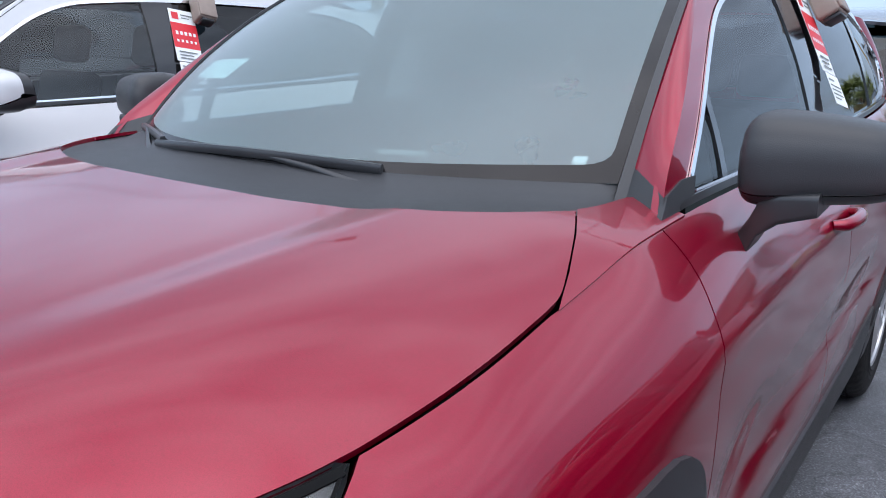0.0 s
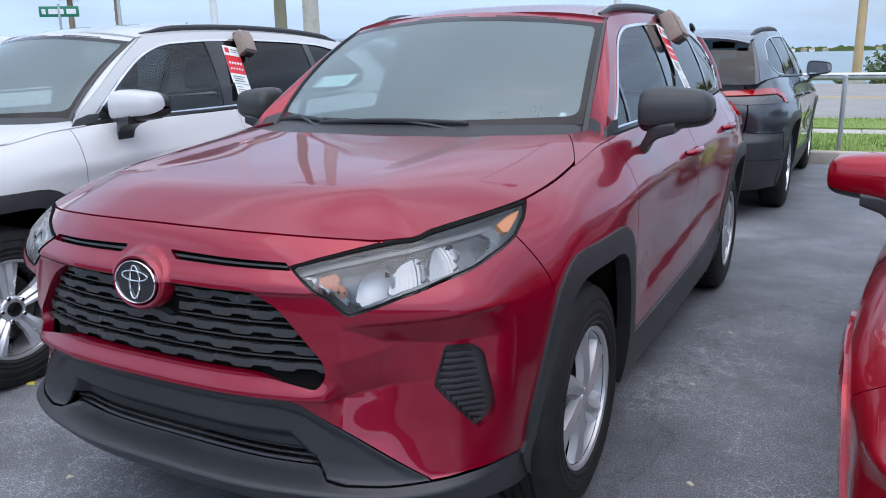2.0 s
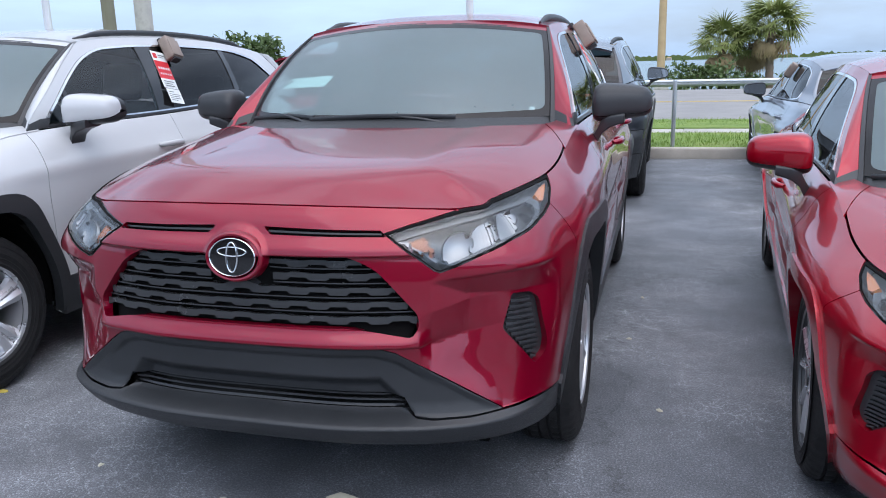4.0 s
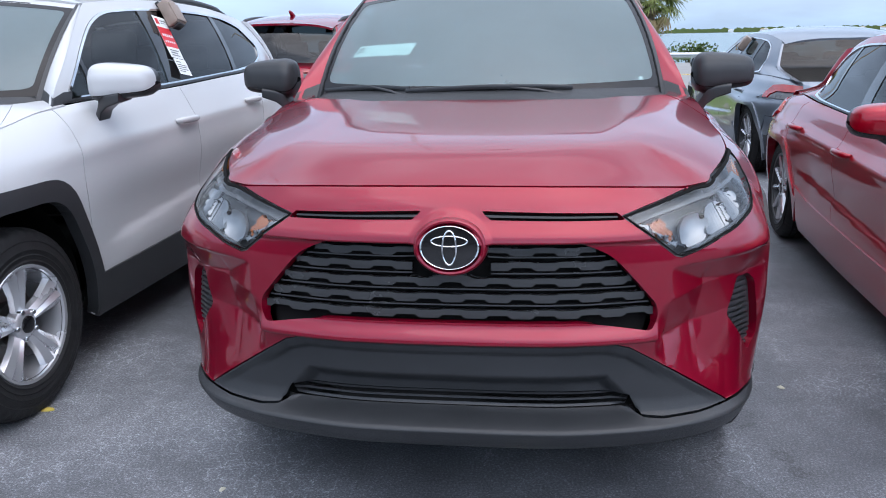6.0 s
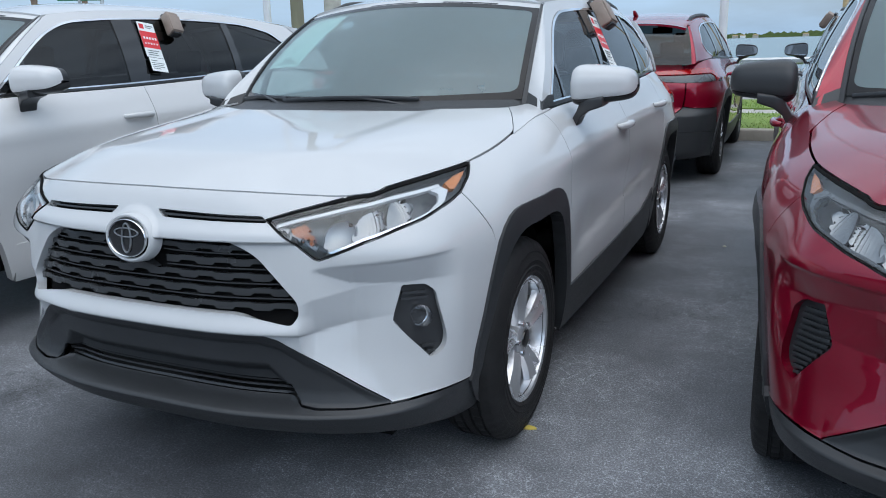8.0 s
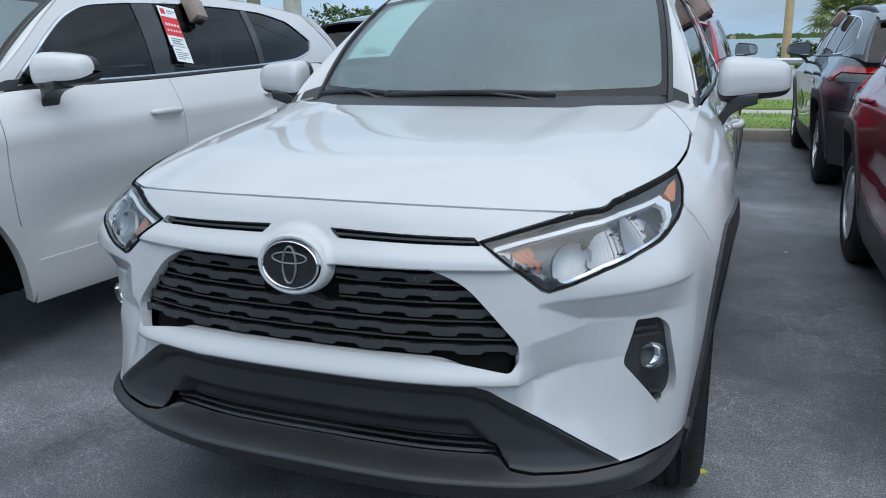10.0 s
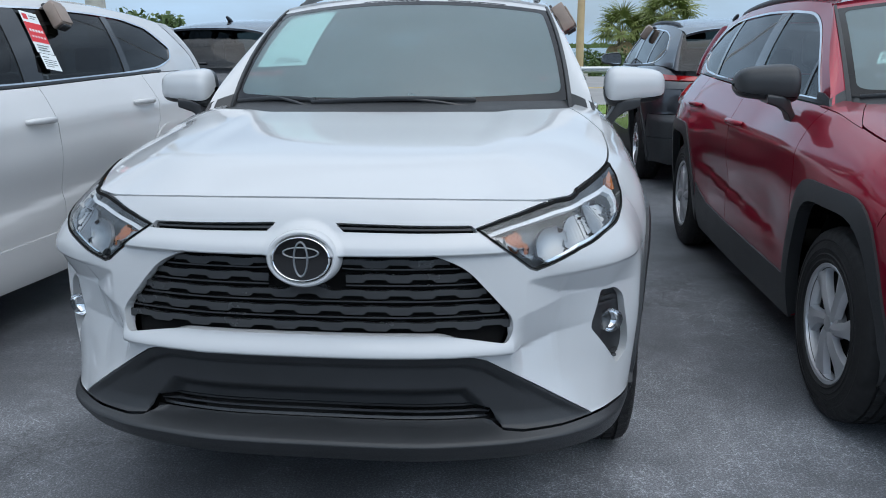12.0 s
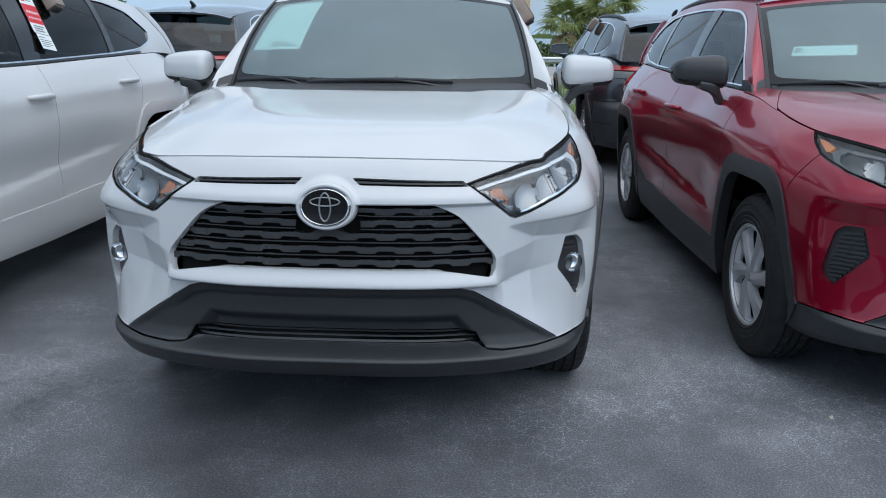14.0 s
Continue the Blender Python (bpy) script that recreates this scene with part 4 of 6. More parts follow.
    M["tailgate_r"] = skin("tailgate", b.flank, gate, step=st, depth=.02, flip=True)
    tail = [*XT((.34, 1.062), (.62, 1.078)), *uy([(4.30, 1.088), (4.13, 1.080), (4.03, 1.03), (4.03, .968), (4.12, .968), (4.14, 1.01), (4.22, 1.038)]), *XT((.62, 1.034), (.34, 1.032))]
    both("tail_lamp", b.flank, tail[::-1], step=.02, lift=.016, depth=.03)
    inner = [*XT((.34, 1.028), (.62, 1.030)), *uy([(4.22, 1.034), (4.15, 1.005), (4.14, .972), (4.25, .965)]), *XT((.62, .965), (.34, .985))]
    both("tail_lens", b.flank, inner[::-1], step=.02, lift=.010, depth=.02)
    both("tail_tip", b.flank, uy([(4.028, 1.01), (3.92, .958), (4.028, .958)]), step=.02, lift=.012, depth=.02)
    rb = [*uy([(4.14, .72)]), *XT((.70, .733), (.612, .748), (.56, .698), (0, .70), (0, .56), (.45, .56), (.60, .52)), *uy([(4.2, .50), (4.05, .48)])]
    both("rear_bumper", b.flank, rb, step=st, depth=.02)
    rc = [*uy([(4.05, .48), (4.2, .50)]), *XT((.60, .52), (.45, .56), (0, .56), (0, .24), (.6, .24)), *uy([(4.3, .26), (4.07, .24)])]
    both("rear_lower_bumper", b.flank, rc, step=.04, depth=.02)
    # inner shell that closes the gaps
    n = 140
    us = np.linspace(-b.end, b.end, 2 * n + 1)
    shell_f, shell_v = [], []
    zz = np.linspace(.22, 1.0, 14)
    G = np.array([b.flank(np.stack([us, np.full(len(us), z)], 1)) for z in zz])
    Nn = np.stack([normals_of(b.flank, np.stack([us, np.full(len(us), z)], 1)) for z in zz])
    G = G - Nn * .075
    m = len(us)
    ys = np.interp(np.abs(us), b.s, b.py)
    for i in range(len(zz) - 1):
        for j in range(m - 1):
            yc, zc = (ys[j] + ys[j + 1]) / 2, (zz[i] + zz[i + 1]) / 2
            if all(math.hypot((yc - h) / .50, (zc - b.hub_z) / .49) > 1 for h in (b.hub_f, b.hub_r)):
                shell_f.append((i * m + j, i * m + j + 1, (i + 1) * m + j + 1, (i + 1) * m + j))
    M["inner_shell"] = mesh_of("inner_shell", G.reshape(-1, 3), shell_f)
    liners = []
    for hub in (b.hub_f, b.hub_r):
        for s in (1, -1):
            ring = [(hub + .475 * math.cos(a), b.hub_z + .475 * math.sin(a)) for a in np.linspace(-.2, math.pi + .2, 24)]
            rows = [[(s * x, y, z) for y, z in ring] for x in (.80, .70, .50)]
            rows.append([(s * .49, hub + (y - hub) * .02, b.hub_z + (z - b.hub_z) * .02) for y, z in ring])
            me = ruled("liner", [[tuple(b.warp(np.array([p]))[0]) for p in r] for r in rows], flip=s < 0)
            liners.append(me)
    M["wheel_liner"] = liners
    M["underbody"] = skin("underbody", lambda P: b.warp(np.stack([P[:, 0], P[:, 1], .26 + 0 * P[:, 0]], 1)), [(.66, .34), (.66, 4.30), (-.66, 4.30), (-.66, .34)], step=.25, depth=.03, gap=0)
    # side glazing
    aline = smooth_line([(1.40, float(b.rail_z(1.40)) - .0), (1.46, 1.185), (1.60, 1.285), (1.80, 1.42), (1.985, 1.530)], 4)
    top = [(y, float(b.roof_zs(y))) for y in np.linspace(2.03, 4.05, 18)]
    dline = [(4.14, 1.42), (4.27, 1.28), (4.33, 1.16), (4.30, 1.148)]
    frame_out = aline + top + dline + [(y, float(b.rail_z(y))) for y in np.linspace(4.2, 1.5, 20)]
    win_top = lambda y: float(b.roof_zs(y)) - .045
    dlo = fillet([(1.50, float(b.rail_z(1.50)) + .012), (1.575, 1.198), (1.78, 1.352), (1.95, 1.455), *[(y, win_top(y)) for y in (2.12, 2.4, 2.8, 3.2, 3.55)], (3.80, 1.455), (3.98, 1.32), (3.92, 1.245), (3.72, float(b.rail_z(3.7)) + .025), (3.3, float(b.rail_z(3.3)) + .012), (2.4, float(b.rail_z(2.4)) + .012)],
                 [.02, .05, .2, .2, .1, .1, .1, .1, .1, .05, .03, .05, .1, .1, .1])
    both("door_frame", b.side, frame_out, holes=[dlo], step=.03, gap=.0015, depth=.02)
    both("window_surround", b.side, [tuple(p) for p in dlo], holes=[inset(resample(dlo if area2(dlo) > 0 else dlo[::-1], .03), .011)], step=.03, gap=0, depth=.012, lift=.003, roll=.001)
    glass_in = inset(resample(dlo if area2(dlo) > 0 else dlo[::-1], .03), .008)

    def cut(loop, y0, y1):
        """The part of a loop between two upright lines, leaning back a little."""
        out = []
        lean = .10
        val = lambda p: p[0] - lean * (p[1] - 1.1)
        for lim, sgn in ((y0, 1), (y1, -1)):
            src, out = (loop if not out else out), []
            for i, p in enumerate(src):
                q = src[(i + 1) % len(src)]
                a, c = sgn * (val(p) - lim), sgn * (val(q) - lim)
                if a >= 0:
                    out.append(p)
                if a * c < 0:
                    t = a / (a - c)
                    out.append((p[0] + (q[0] - p[0]) * t, p[1] + (q[1] - p[1]) * t))
        return out
    both("quarter_light", b.side, cut(glass_in, 1.40, 1.70), step=.03, lift=-.004, depth=0, gap=.004)
    both("front_window", b.side, cut(glass_in, 1.715, 2.40), step=.05, lift=-.004, depth=0, gap=0)
    both("rear_window", b.side, cut(glass_in, 2.53, 3.30), step=.05, lift=-.004, depth=0, gap=0)
    both("rear_quarter_glass", b.side, cut(glass_in, 3.34, 4.2), step=.05, lift=-.004, depth=0, gap=0)
    belt = [(y, float(b.rail_z(y)) + .002) for y in np.linspace(1.47, 3.72, 24)]
    both("belt_strip", b.side, belt + [(y, z + .013) for y, z in belt[::-1]], step=.04, gap=0, depth=.008, lift=.007, roll=.002)
    both("b_pillar", b.side, cut(glass_in, 2.39, 2.54), step=.03, lift=.001, depth=.02, gap=0)
    both("pillar_strip", b.side, cut(glass_in, 1.695, 1.722), step=.03, lift=.001, depth=.02, gap=0)
    both("rear_pillar_strip", b.side, cut(glass_in, 3.29, 3.35), step=.03, lift=.001, depth=.02, gap=0)
    # windshield with its black border
    W = b.screen(b.ws)
    full = fillet([(-1, -.03), (0, -.03), (1, -.03), (1, 1), (-1, 1)], .02)
    clear = fillet([(-.955, .035), (-.5, .004), (.5, .004), (.955, .035), (.945, .90), (-.945, .90)], [.06, .2, .2, .06, .05, .05])
    M["windshield"] = skin("windshield", W, full, step=.035, gap=0, depth=0)
    M["windshield_border"] = skin("windshield_border", W, full, holes=[clear], step=.035, gap=0, depth=0, lift=.003)
    M["header"] = skin("header", W, [(-1, .945), (0, .945), (1, .945), (1, 1.004), (-1, 1.004)], step=.035, gap=0, depth=0, lift=.005)
    both("a_pillar_trim", W, fillet([(.982, -.12), (1.004, -.12), (1.004, 1.0), (.985, 1.0)], .004), step=.05, gap=0, depth=.016, lift=.010)
    zr = lambda y: float(b.rail_z(y))
    # the front pillar wraps from the side frame to the glass, on a black foot
    pk = np.array(aline)[np.linspace(0, len(aline) - 1, 17).round().astype(int)]
    A, Bq = b.side(pk), W(np.stack([np.full(17, .998), np.linspace(-.10, 1, 17)], 1))
    rows = [A * (1 - s) + Bq * s + np.linspace(0, 1, 17)[:, None]**.5 * np.array([.003, -.006, .005]) * 4 * s * (1 - s) for s in np.linspace(0, 1, 6)]
    for nm, j0, j1 in (("pillar_foot", 0, 2), ("a_pillar", 2, 17)):
        M[nm + "_l"] = ruled(nm, [r[j0:j1 + 1] for r in rows], flip=True)
        M[nm + "_r"] = ruled(nm, [r[j0:j1 + 1] * [-1, 1, 1] for r in rows])
    both("pillar_base", b.side, [(1.392, zr(1.392)), (1.43, 1.150), (1.50, 1.168), (1.56, 1.168), (1.53, zr(1.52) + .004), (1.46, zr(1.46))], step=.02, gap=0, depth=.01, lift=.006)
    R = b.screen(b.rg, 1)
    M["rear_glass"] = skin("rear_glass", R, fillet([(-1, 0), (1, 0), (1, 1), (-1, 1)], .03), step=.08, gap=0, depth=0, exact=False)
    M["rear_glass"].flip_normals()
    M["deck"] = skin("boot_lid", R, [(1, 0), (-1, 0), (-1, -.42), (1, -.42)], step=.06, gap=0, depth=0, exact=False) if b.key == "sedan" else None
    if M["deck"]:
        M["deck"].flip_normals()
    # roof
    wt = b.screen(b.ws, -1, True)(np.stack([np.linspace(0, 1, 12), np.ones(12)], 1))
    rt = b.screen(b.rg, 1, True)(np.stack([np.linspace(0, 1, 12), np.ones(12)], 1))
    roof = [(float(x), float(y)) for x, y, _ in wt] + [(float(b.roof_x(y)), y) for y in np.linspace(2.06, 4.1, 16)] + [(float(x), float(y) + (.10 if b.key != 'sedan' else .01)) for x, y, _ in rt[::-1]]
    M["roof"] = skin("roof", b.roof, roof + [(-x, y) for x, y in roof[::-1] if x > 1e-6], step=.05, gap=.001, depth=.02)
    # rear corner pillars between side frame and rear glass
    k = np.linspace(0, 1, 10)
    dl = np.array(smooth_line([(4.05, float(b.roof_zs(4.05))), *dline[:3]], 3))[np.linspace(0, 9, 10).round().astype(int)]
    A = b.side(dl)
    Bq = R(np.stack([np.full(10, 1.0), np.linspace(1, 0, 10)], 1))
    rows = [A * (1 - s) + Bq * s + np.array([.02, .02, 0]) * 4 * s * (1 - s) for s in np.linspace(0, 1, 6)]
    M["rear_pillar_l"] = ruled("rear_pillar", rows)
    M["rear_pillar_r"] = ruled("rear_pillar", [r * [-1, 1, 1] for r in rows], flip=True)
    # lamps
    ccw = lambda loop: loop if area2(loop) > 0 else loop[::-1]
    both("lamp_lens", b.flank, lamp, step=.012, lift=.001, depth=0, gap=.002)
    around = resample(ccw(lamp), .015)
    both("lamp_housing", b.flank, inset(around, -.004), step=.02, lift=-.045, depth=-.044, gap=0, roll=0)
    both("lamp_gasket", b.flank, around, holes=[inset(around, .0028)], step=.02, lift=.0018, depth=.004, gap=0, roll=0)
    upper = [*xz((.450, .929), (.52, .946), (.60, .963)), *lamp_top[::2], lamp_top[-1]]
    thick = lambda u: float(np.interp(u, (lamp_a - .20, lamp_a + .05), (.003, .0055)))
    both("lamp_rim", b.flank, upper + [(u + .004, z - thick(u)) for u, z in upper[::-1]], step=.015, lift=.003, depth=.006, gap=0, roll=0)
    # the daytime strip: a straight line under the rim, and a ribbed foot at its outer end
    line = [*xz((.475, .9195), (.54, .934), (.66, .958)), *uy([(.22, .969), (.30, .976), (.40, .981), (.47, .985)])]
    both("lamp_strip", b.flank, line + [(u, z - .0075) for u, z in line[::-1]], step=.010, lift=-.006, depth=.012, gap=0)
    ends = [*uy([(.465, .9835), (.495, .968), (.455, .944), (.395, .926), (.36, .921), (.375, .929), (.425, .945), (.445, .962), (.42, .977)])]
    ribbed = lambda P: b.flank(P) + np.stack([0 * P[:, 0], .0010 * np.sin(P[:, 1] * 640), 0 * P[:, 0]], 1)
    both("lamp_strip_foot", ribbed, ccw(ends), step=.003, lift=-.009, depth=.012, gap=0)
    base = [*xz((.585, .834), (.60, .845), (.69, .880)), *uy([(.24, .900), (.30, .912), (.37, .926), (.385, .922), (.33, .9135), (.25, .8965)]), *xz((.69, .8735), (.60, .8385))]
    both("lamp_base_strip", b.flank, base, step=.010, lift=-.006, depth=.012, gap=0)
    # three reflector bowls of the main beam, the middle ones fluted
    cells = [(float(X(.628)), .886, .034, .029, 0.0), (float(X(.702)), .908, .034, .033, .0008), (float(Y(.265)), .932, .036, .030, .0006)]
    for tag in ("_l", "_r"):
        M["lamp_bowls" + tag] = []
    for cu, cz, ru, rz, flute in cells:
        ring = [(cu + ru * (abs(math.cos(a))**.7 * math.copysign(1, math.cos(a)) + .35 * math.sin(a)), cz + rz * abs(math.sin(a))**.8 * math.copysign(1, math.sin(a)) + .30 * ru * math.cos(a)) for a in np.arange(40) / 40 * math.tau]
        def bowl(P, cu=cu, cz=cz, ru=ru, rz=rz, flute=flute):
            v = b.flank(P)
            q = np.clip(1 - ((P[:, 0] - cu) / (1.25 * ru))**2 - ((P[:, 1] - cz - .25 * (P[:, 0] - cu)) / (1.15 * rz))**2, 0, 1)
            return v + np.stack([0 * q, .020 * q + flute * np.sin(P[:, 0] * 700), 0 * q], 1)
        for tag, fl in (("_l", False), ("_r", True)):
            M["lamp_bowls" + tag].append(skin("bowl", bowl, ring, step=.004, lift=-.020, depth=.008, gap=0, roll=.001, flip=fl))
    amber = xz((.505, .911), (.552, .921), (.572, .872), (.555, .862))
    both("indicator", lambda P: b.flank(P) + np.stack([0 * P[:, 0], .0012 * np.sin(P[:, 0] * 420) * np.sin(P[:, 1] * 420), 0 * P[:, 0]], 1), amber, step=.005, lift=-.016, depth=.015, gap=0)
    both("indicator_shade", lambda P: b.flank(P) + np.stack([0 * P[:, 0], .001 * np.sin(P[:, 0] * 500) * np.sin(P[:, 1] * 380), 0 * P[:, 0]], 1), ccw(xz((.468, .916), (.50, .905), (.548, .862), (.566, .842), (.576, .858), (.556, .862), (.505, .911))), step=.005, lift=-.010, depth=.01, gap=0)
    both("lamp_tip", b.flank, ccw(uy([(.50, .985), (.56, .998), (.62, 1.006), (.575, .985), (.525, .966), (.505, .968)])), step=.012, lift=-.008, depth=.015, gap=0)
    both("pod", b.flank, inset(resample(pod if area2(pod) > 0 else pod[::-1], .02), -.003), step=.02, lift=-.022, depth=.02, gap=0)
    ribs = []
    for z in np.arange(.522, .720, .0165):
        lo = float(np.interp(z, (.50, .628, .73), (Y(.326), Y(.232), Y(.254)))) + .012
        hi = float(np.interp(z, (.50, .56, .70, .73), (Y(.352), Y(.374), Y(.348), Y(.32)))) - .022
        if hi > lo + .02:
            ribs.append([(lo, z + .0042), (hi, z - .0015), (hi, z - .0095), (lo, z - .0038)])
    M["pod_ribs_l"] = [skin("rib", b.flank, r, lift=-.010, depth=.012, gap=0, step=.03, roll=.002) for r in ribs]
    M["pod_ribs_r"] = [skin("rib", b.flank, r, lift=-.010, depth=.012, gap=0, step=.03, roll=.002, flip=True) for r in ribs]
    M["pod_centre"] = b.flank(np.array([[float(Y(.306)), .632]]))[0]
    M["pod_normal"] = normals_of(b.flank, np.array([[float(Y(.306)), .632]]))[0]
    M["emblem"] = (b.flank(np.array([[0.0, .866]]))[0], np.array([0, -.994, .11]))
    M["screen"] = W
    return M


def tyre_meshes(r, w, rim):
    """Tyre with grooves and tread blocks, turned round x; its outer face is at +x."""
    h = w / 2
    prof = [(-h + .02, rim - .015), (-h + .004, rim + .01), (-h, rim + .045), (-h + .004, r - .045), (-h + .022, r - .012)]
    for g in (-.055, -.018, .018, .055):
        prof += [(g - .006, r - .001), (g - .004, r - .009), (g + .004, r - .009), (g + .006, r - .001)]
    prof += [(h - .022, r - .012), (h - .010, r - .026), (h - .004, r - .045), (h - .002, r - .050), (h - .004, r - .055), (h + .002, rim + .060), (h + .0035, rim + .057), (h + .002, rim + .054), (h, rim + .040), (h + .003, rim + .036), (h + .0005, rim + .032), (h - .001, rim + .020), (h + .002, rim + .014), (h - .004, rim + .008), (h - .02, rim - .015)]
    n = 192
    rows = []
    for x, rad in prof:
        ring = []
        for i in range(n):
            a = i / n * math.tau
            shoulder = abs(x) > .062 and rad > r - .03
            cut = .0035 if shoulder and i % 4 == (0 if x > 0 else 2) else 0.0
            if .018 < abs(x) < .06 and rad > r - .002 and i % 4 == 1:
                cut = .005
            ring.append((x, (rad - cut) * math.cos(a), (rad - cut) * math.sin(a)))
        rows.append(ring)
    return ruled("tyre", rows, closed_v=True, sharp=28)


def spoke_wheel(rim, kind):
    """Wheel face at +x of the wheel's middle: the rim barrel and its spokes as separate meshes."""
    barrel = lathe("rim", [(.095, rim - .004), (.105, rim + .004), (.108, rim + .001), (.104, rim - .010), (.070, rim - .018), (-.02, rim - .035), (-.09, rim - .02)], 64)
    spokes = []
    count = {"cover": 6, "alloy": 5, "sport": 10}[kind]
    for i in range(count):
        a = i / count * math.tau
        if kind == "cover":
            keys = [(.03, -.6, .026, .098), (.07, -.25, .027, .102), (.12, .05, .029, .100), (.165, .22, .040, .096), (rim - .006, .30, .060, .092)]
        elif kind == "alloy":
            keys = [(.035, 0, .030, .078), (.07, 0, .034, .086), (.12, 0, .042, .094), (.17, 0, .058, .098), (rim - .006, 0, .074, .098)]
        else:
            keys = [(.03, 0, .012, .085), (.1, .02, .012, .092), (.17, .05, .017, .096), (rim - .004, .06, .022, .098)]
        rows = []
        for rad, turn, half, x in keys:
            c = a + turn * (.45 if kind == "cover" else 1)
            row = []
            for q, dx in ((-1, -.030), (-.85, -.010 if kind == "alloy" else -.004), (-.35, .004 if kind == "alloy" else .003), (0, -.008 if kind == "alloy" else .006), (.35, .004 if kind == "alloy" else .001), (.85, -.006 if kind == "cover" else -.010), (1, -.030)):
                ang = c + q * half / rad
                row.append((x + dx, rad * math.cos(ang), rad * math.sin(ang)))
            rows.append(row)
        spokes.append(ruled("spoke", rows, flip=False, sharp=30))
    hub = lathe("hub", [(.05, .062), (.085, .058), (.092, .050), (.095, .040), (.096, .034)], 32)
    cap = lathe("cap", [(.094, .034), (.101, .032), (.103, .026), (.104, .012), (.104, .0005)], 32)
    disc = lathe("disc", [(.005, .150), (.012, .150), (.012, .085), (.030, .080), (.030, .001)], 48)
    backing = lathe("backing", [(.055, rim - .02), (.055, .05)], 40) if kind == "cover" else None
    return barrel, spokes, hub, cap, disc, backing


TYRE_SUV = tyre_meshes(.362, .225, .222)
WHEELS = {}


def add_wheel(car, hub, kind, left, tyre, rim, steer=0.0):
    if (kind, rim) not in WHEELS:
        WHEELS[kind, rim] = spoke_wheel(rim, kind)
    barrel, spokes, hubm, cap, disc, backing = WHEELS[kind, rim]
    metal = {"cover": SILVER, "alloy": ALLOY, "sport": ALLOY}[kind]
    w = new("wheel")
    w.parent = car
    w.matrix_basis = pose(*hub, 0, 0, (0 if left else 180) + steer) @ Matrix.Rotation(0.35 if left else 0.1, 4, "X")
    part("tyre", tyre, RUBBER, w, "black rubber tyre")
    part("rim", barrel, metal if kind != "sport" else SATIN, w)
    for me in spokes:
        part("spoke", me, metal, w)
    part("hub", hubm, metal, w)
    part("cap", cap, metal if kind == "cover" else GLOSS_BLACK, w)
    part("brake_disc", disc, DISC, w)
    if backing:
        part("backing", backing, VOID, w)
    for i in range(5):
        a = i / 5 * math.tau + .3
        me = bpy.data.meshes.get("lug") or lathe("lug", [(.080, .010), (.096, .010), (.098, .008), (.098, .0005)], 10)
        me.name = "lug"
        if kind != "cover":
            part("lug_nut", me, CHROME, w, "", Matrix.Translation((0, .055 * math.cos(a), .055 * math.sin(a))))
    return w


def mirror_meshes():
    """A left door mirror about its foot on the door: a deep block with rounded corners, a skirt under it, and a raked arm."""
    n = 27

    def outline(t):
        """Height of the top and bottom edges, and depth, at t across the mirror."""
        e = (1 - abs(2 * t - 1)**7)**(1 / 3.0)
        top = .092 + (.082 - .022 * t * t) * e
        bottom = .092 - (.068 - .026 * t) * e
        return top, bottom, .105 * e * (1 - .30 * t * t)
    ts = .5 - .5 * np.cos(np.linspace(.02, math.pi - .02, n))
    face, shell, glass, skirt, line = [], [], [], [], []
    for t in ts:
        x, yb = .004 + .232 * t, .050 + .040 * t
        top, bot, dep = outline(float(t))
        row = []
        for a in np.linspace(0, math.pi, 25):
            c, q = math.cos(a), math.sin(a)
            z = (top + bot) / 2 + (top - bot) / 2 * math.copysign(abs(c)**.55, c)
            # a soft step across the face, above the middle
            out = .006 * float(sstep(.30, .12, c)) * (1 - .5 * t)
            row.append((x, yb - (dep + out * (q > .3)) * abs(q)**.55, z))
        face.append(row[:17])
        skirt.append([(px, py + .004, pz - .003) for px, py, pz in row[16:]])
        line.append([(row[16][0], row[16][1] - .0005, row[16][2] + .001), (row[16][0], row[16][1] + .006, row[16][2] - .0035)])
        shell.append([(x, yb, top), (x, yb + .032, top - .005), (x, yb + .036, bot + .005), (x, yb, bot - .003)])
        glass.append([(x, yb + .0355, top - .015), (x, yb + .0375, bot + .015)])
    cap = ruled("cap", face, flip=True, sharp=60)
    rim = ruled("shell", shell, flip=True, sharp=30)
    skirt = ruled("skirt", skirt, flip=True, sharp=60)
    line = ruled("strip", line[2:-2], flip=True)
    glass = ruled("glass", glass[2:-2])
    # the arm leans out from the door and widens into the skirt
    secs = [(-.022, .000, .075, -.075, .030), (.006, -.006, .075, -.052, .030), (.028, -.018, .072, -.018, .030), (.044, -.030, .070, .014, .030), (.075, -.036, .070, .032, .024), (.130, -.036, .070, .044, .018)]
    rows = []
    for x, y0, y1, z, h in secs:
        loop = fillet([(y0, z - h), (y1, z - h * .7), (y1, z + h), (y0, z + h)], .010, 4)
        rows.append([(x + (.004 if zz > z else .004), yy, zz) for yy, zz in loop])
    arm = ruled("arm", rows, closed_v=True, caps=True, flip=False, sharp=40)
    return cap, rim, glass, arm, skirt, line


MIRROR = mirror_meshes()
FLIP_X = Matrix.Diagonal((-1, 1, 1, 1))
MIRROR_R = tuple(moved(me, FLIP_X) for me in MIRROR)


def handle_mesh():
    """A pull handle in front of a shallow cup, along y, standing out to +x."""
    path = smooth_line([(-.004, -.105, 0), (.022, -.085, .002), (.034, -.03, .003), (.034, .04, .003), (.024, .085, .001), (-.004, .105, -.002)], 5)
    return tube("handle", path, [.010 + .006 * math.sin(math.pi * i / (len(path) - 1)) for i in range(len(path))], 10, 1.15)


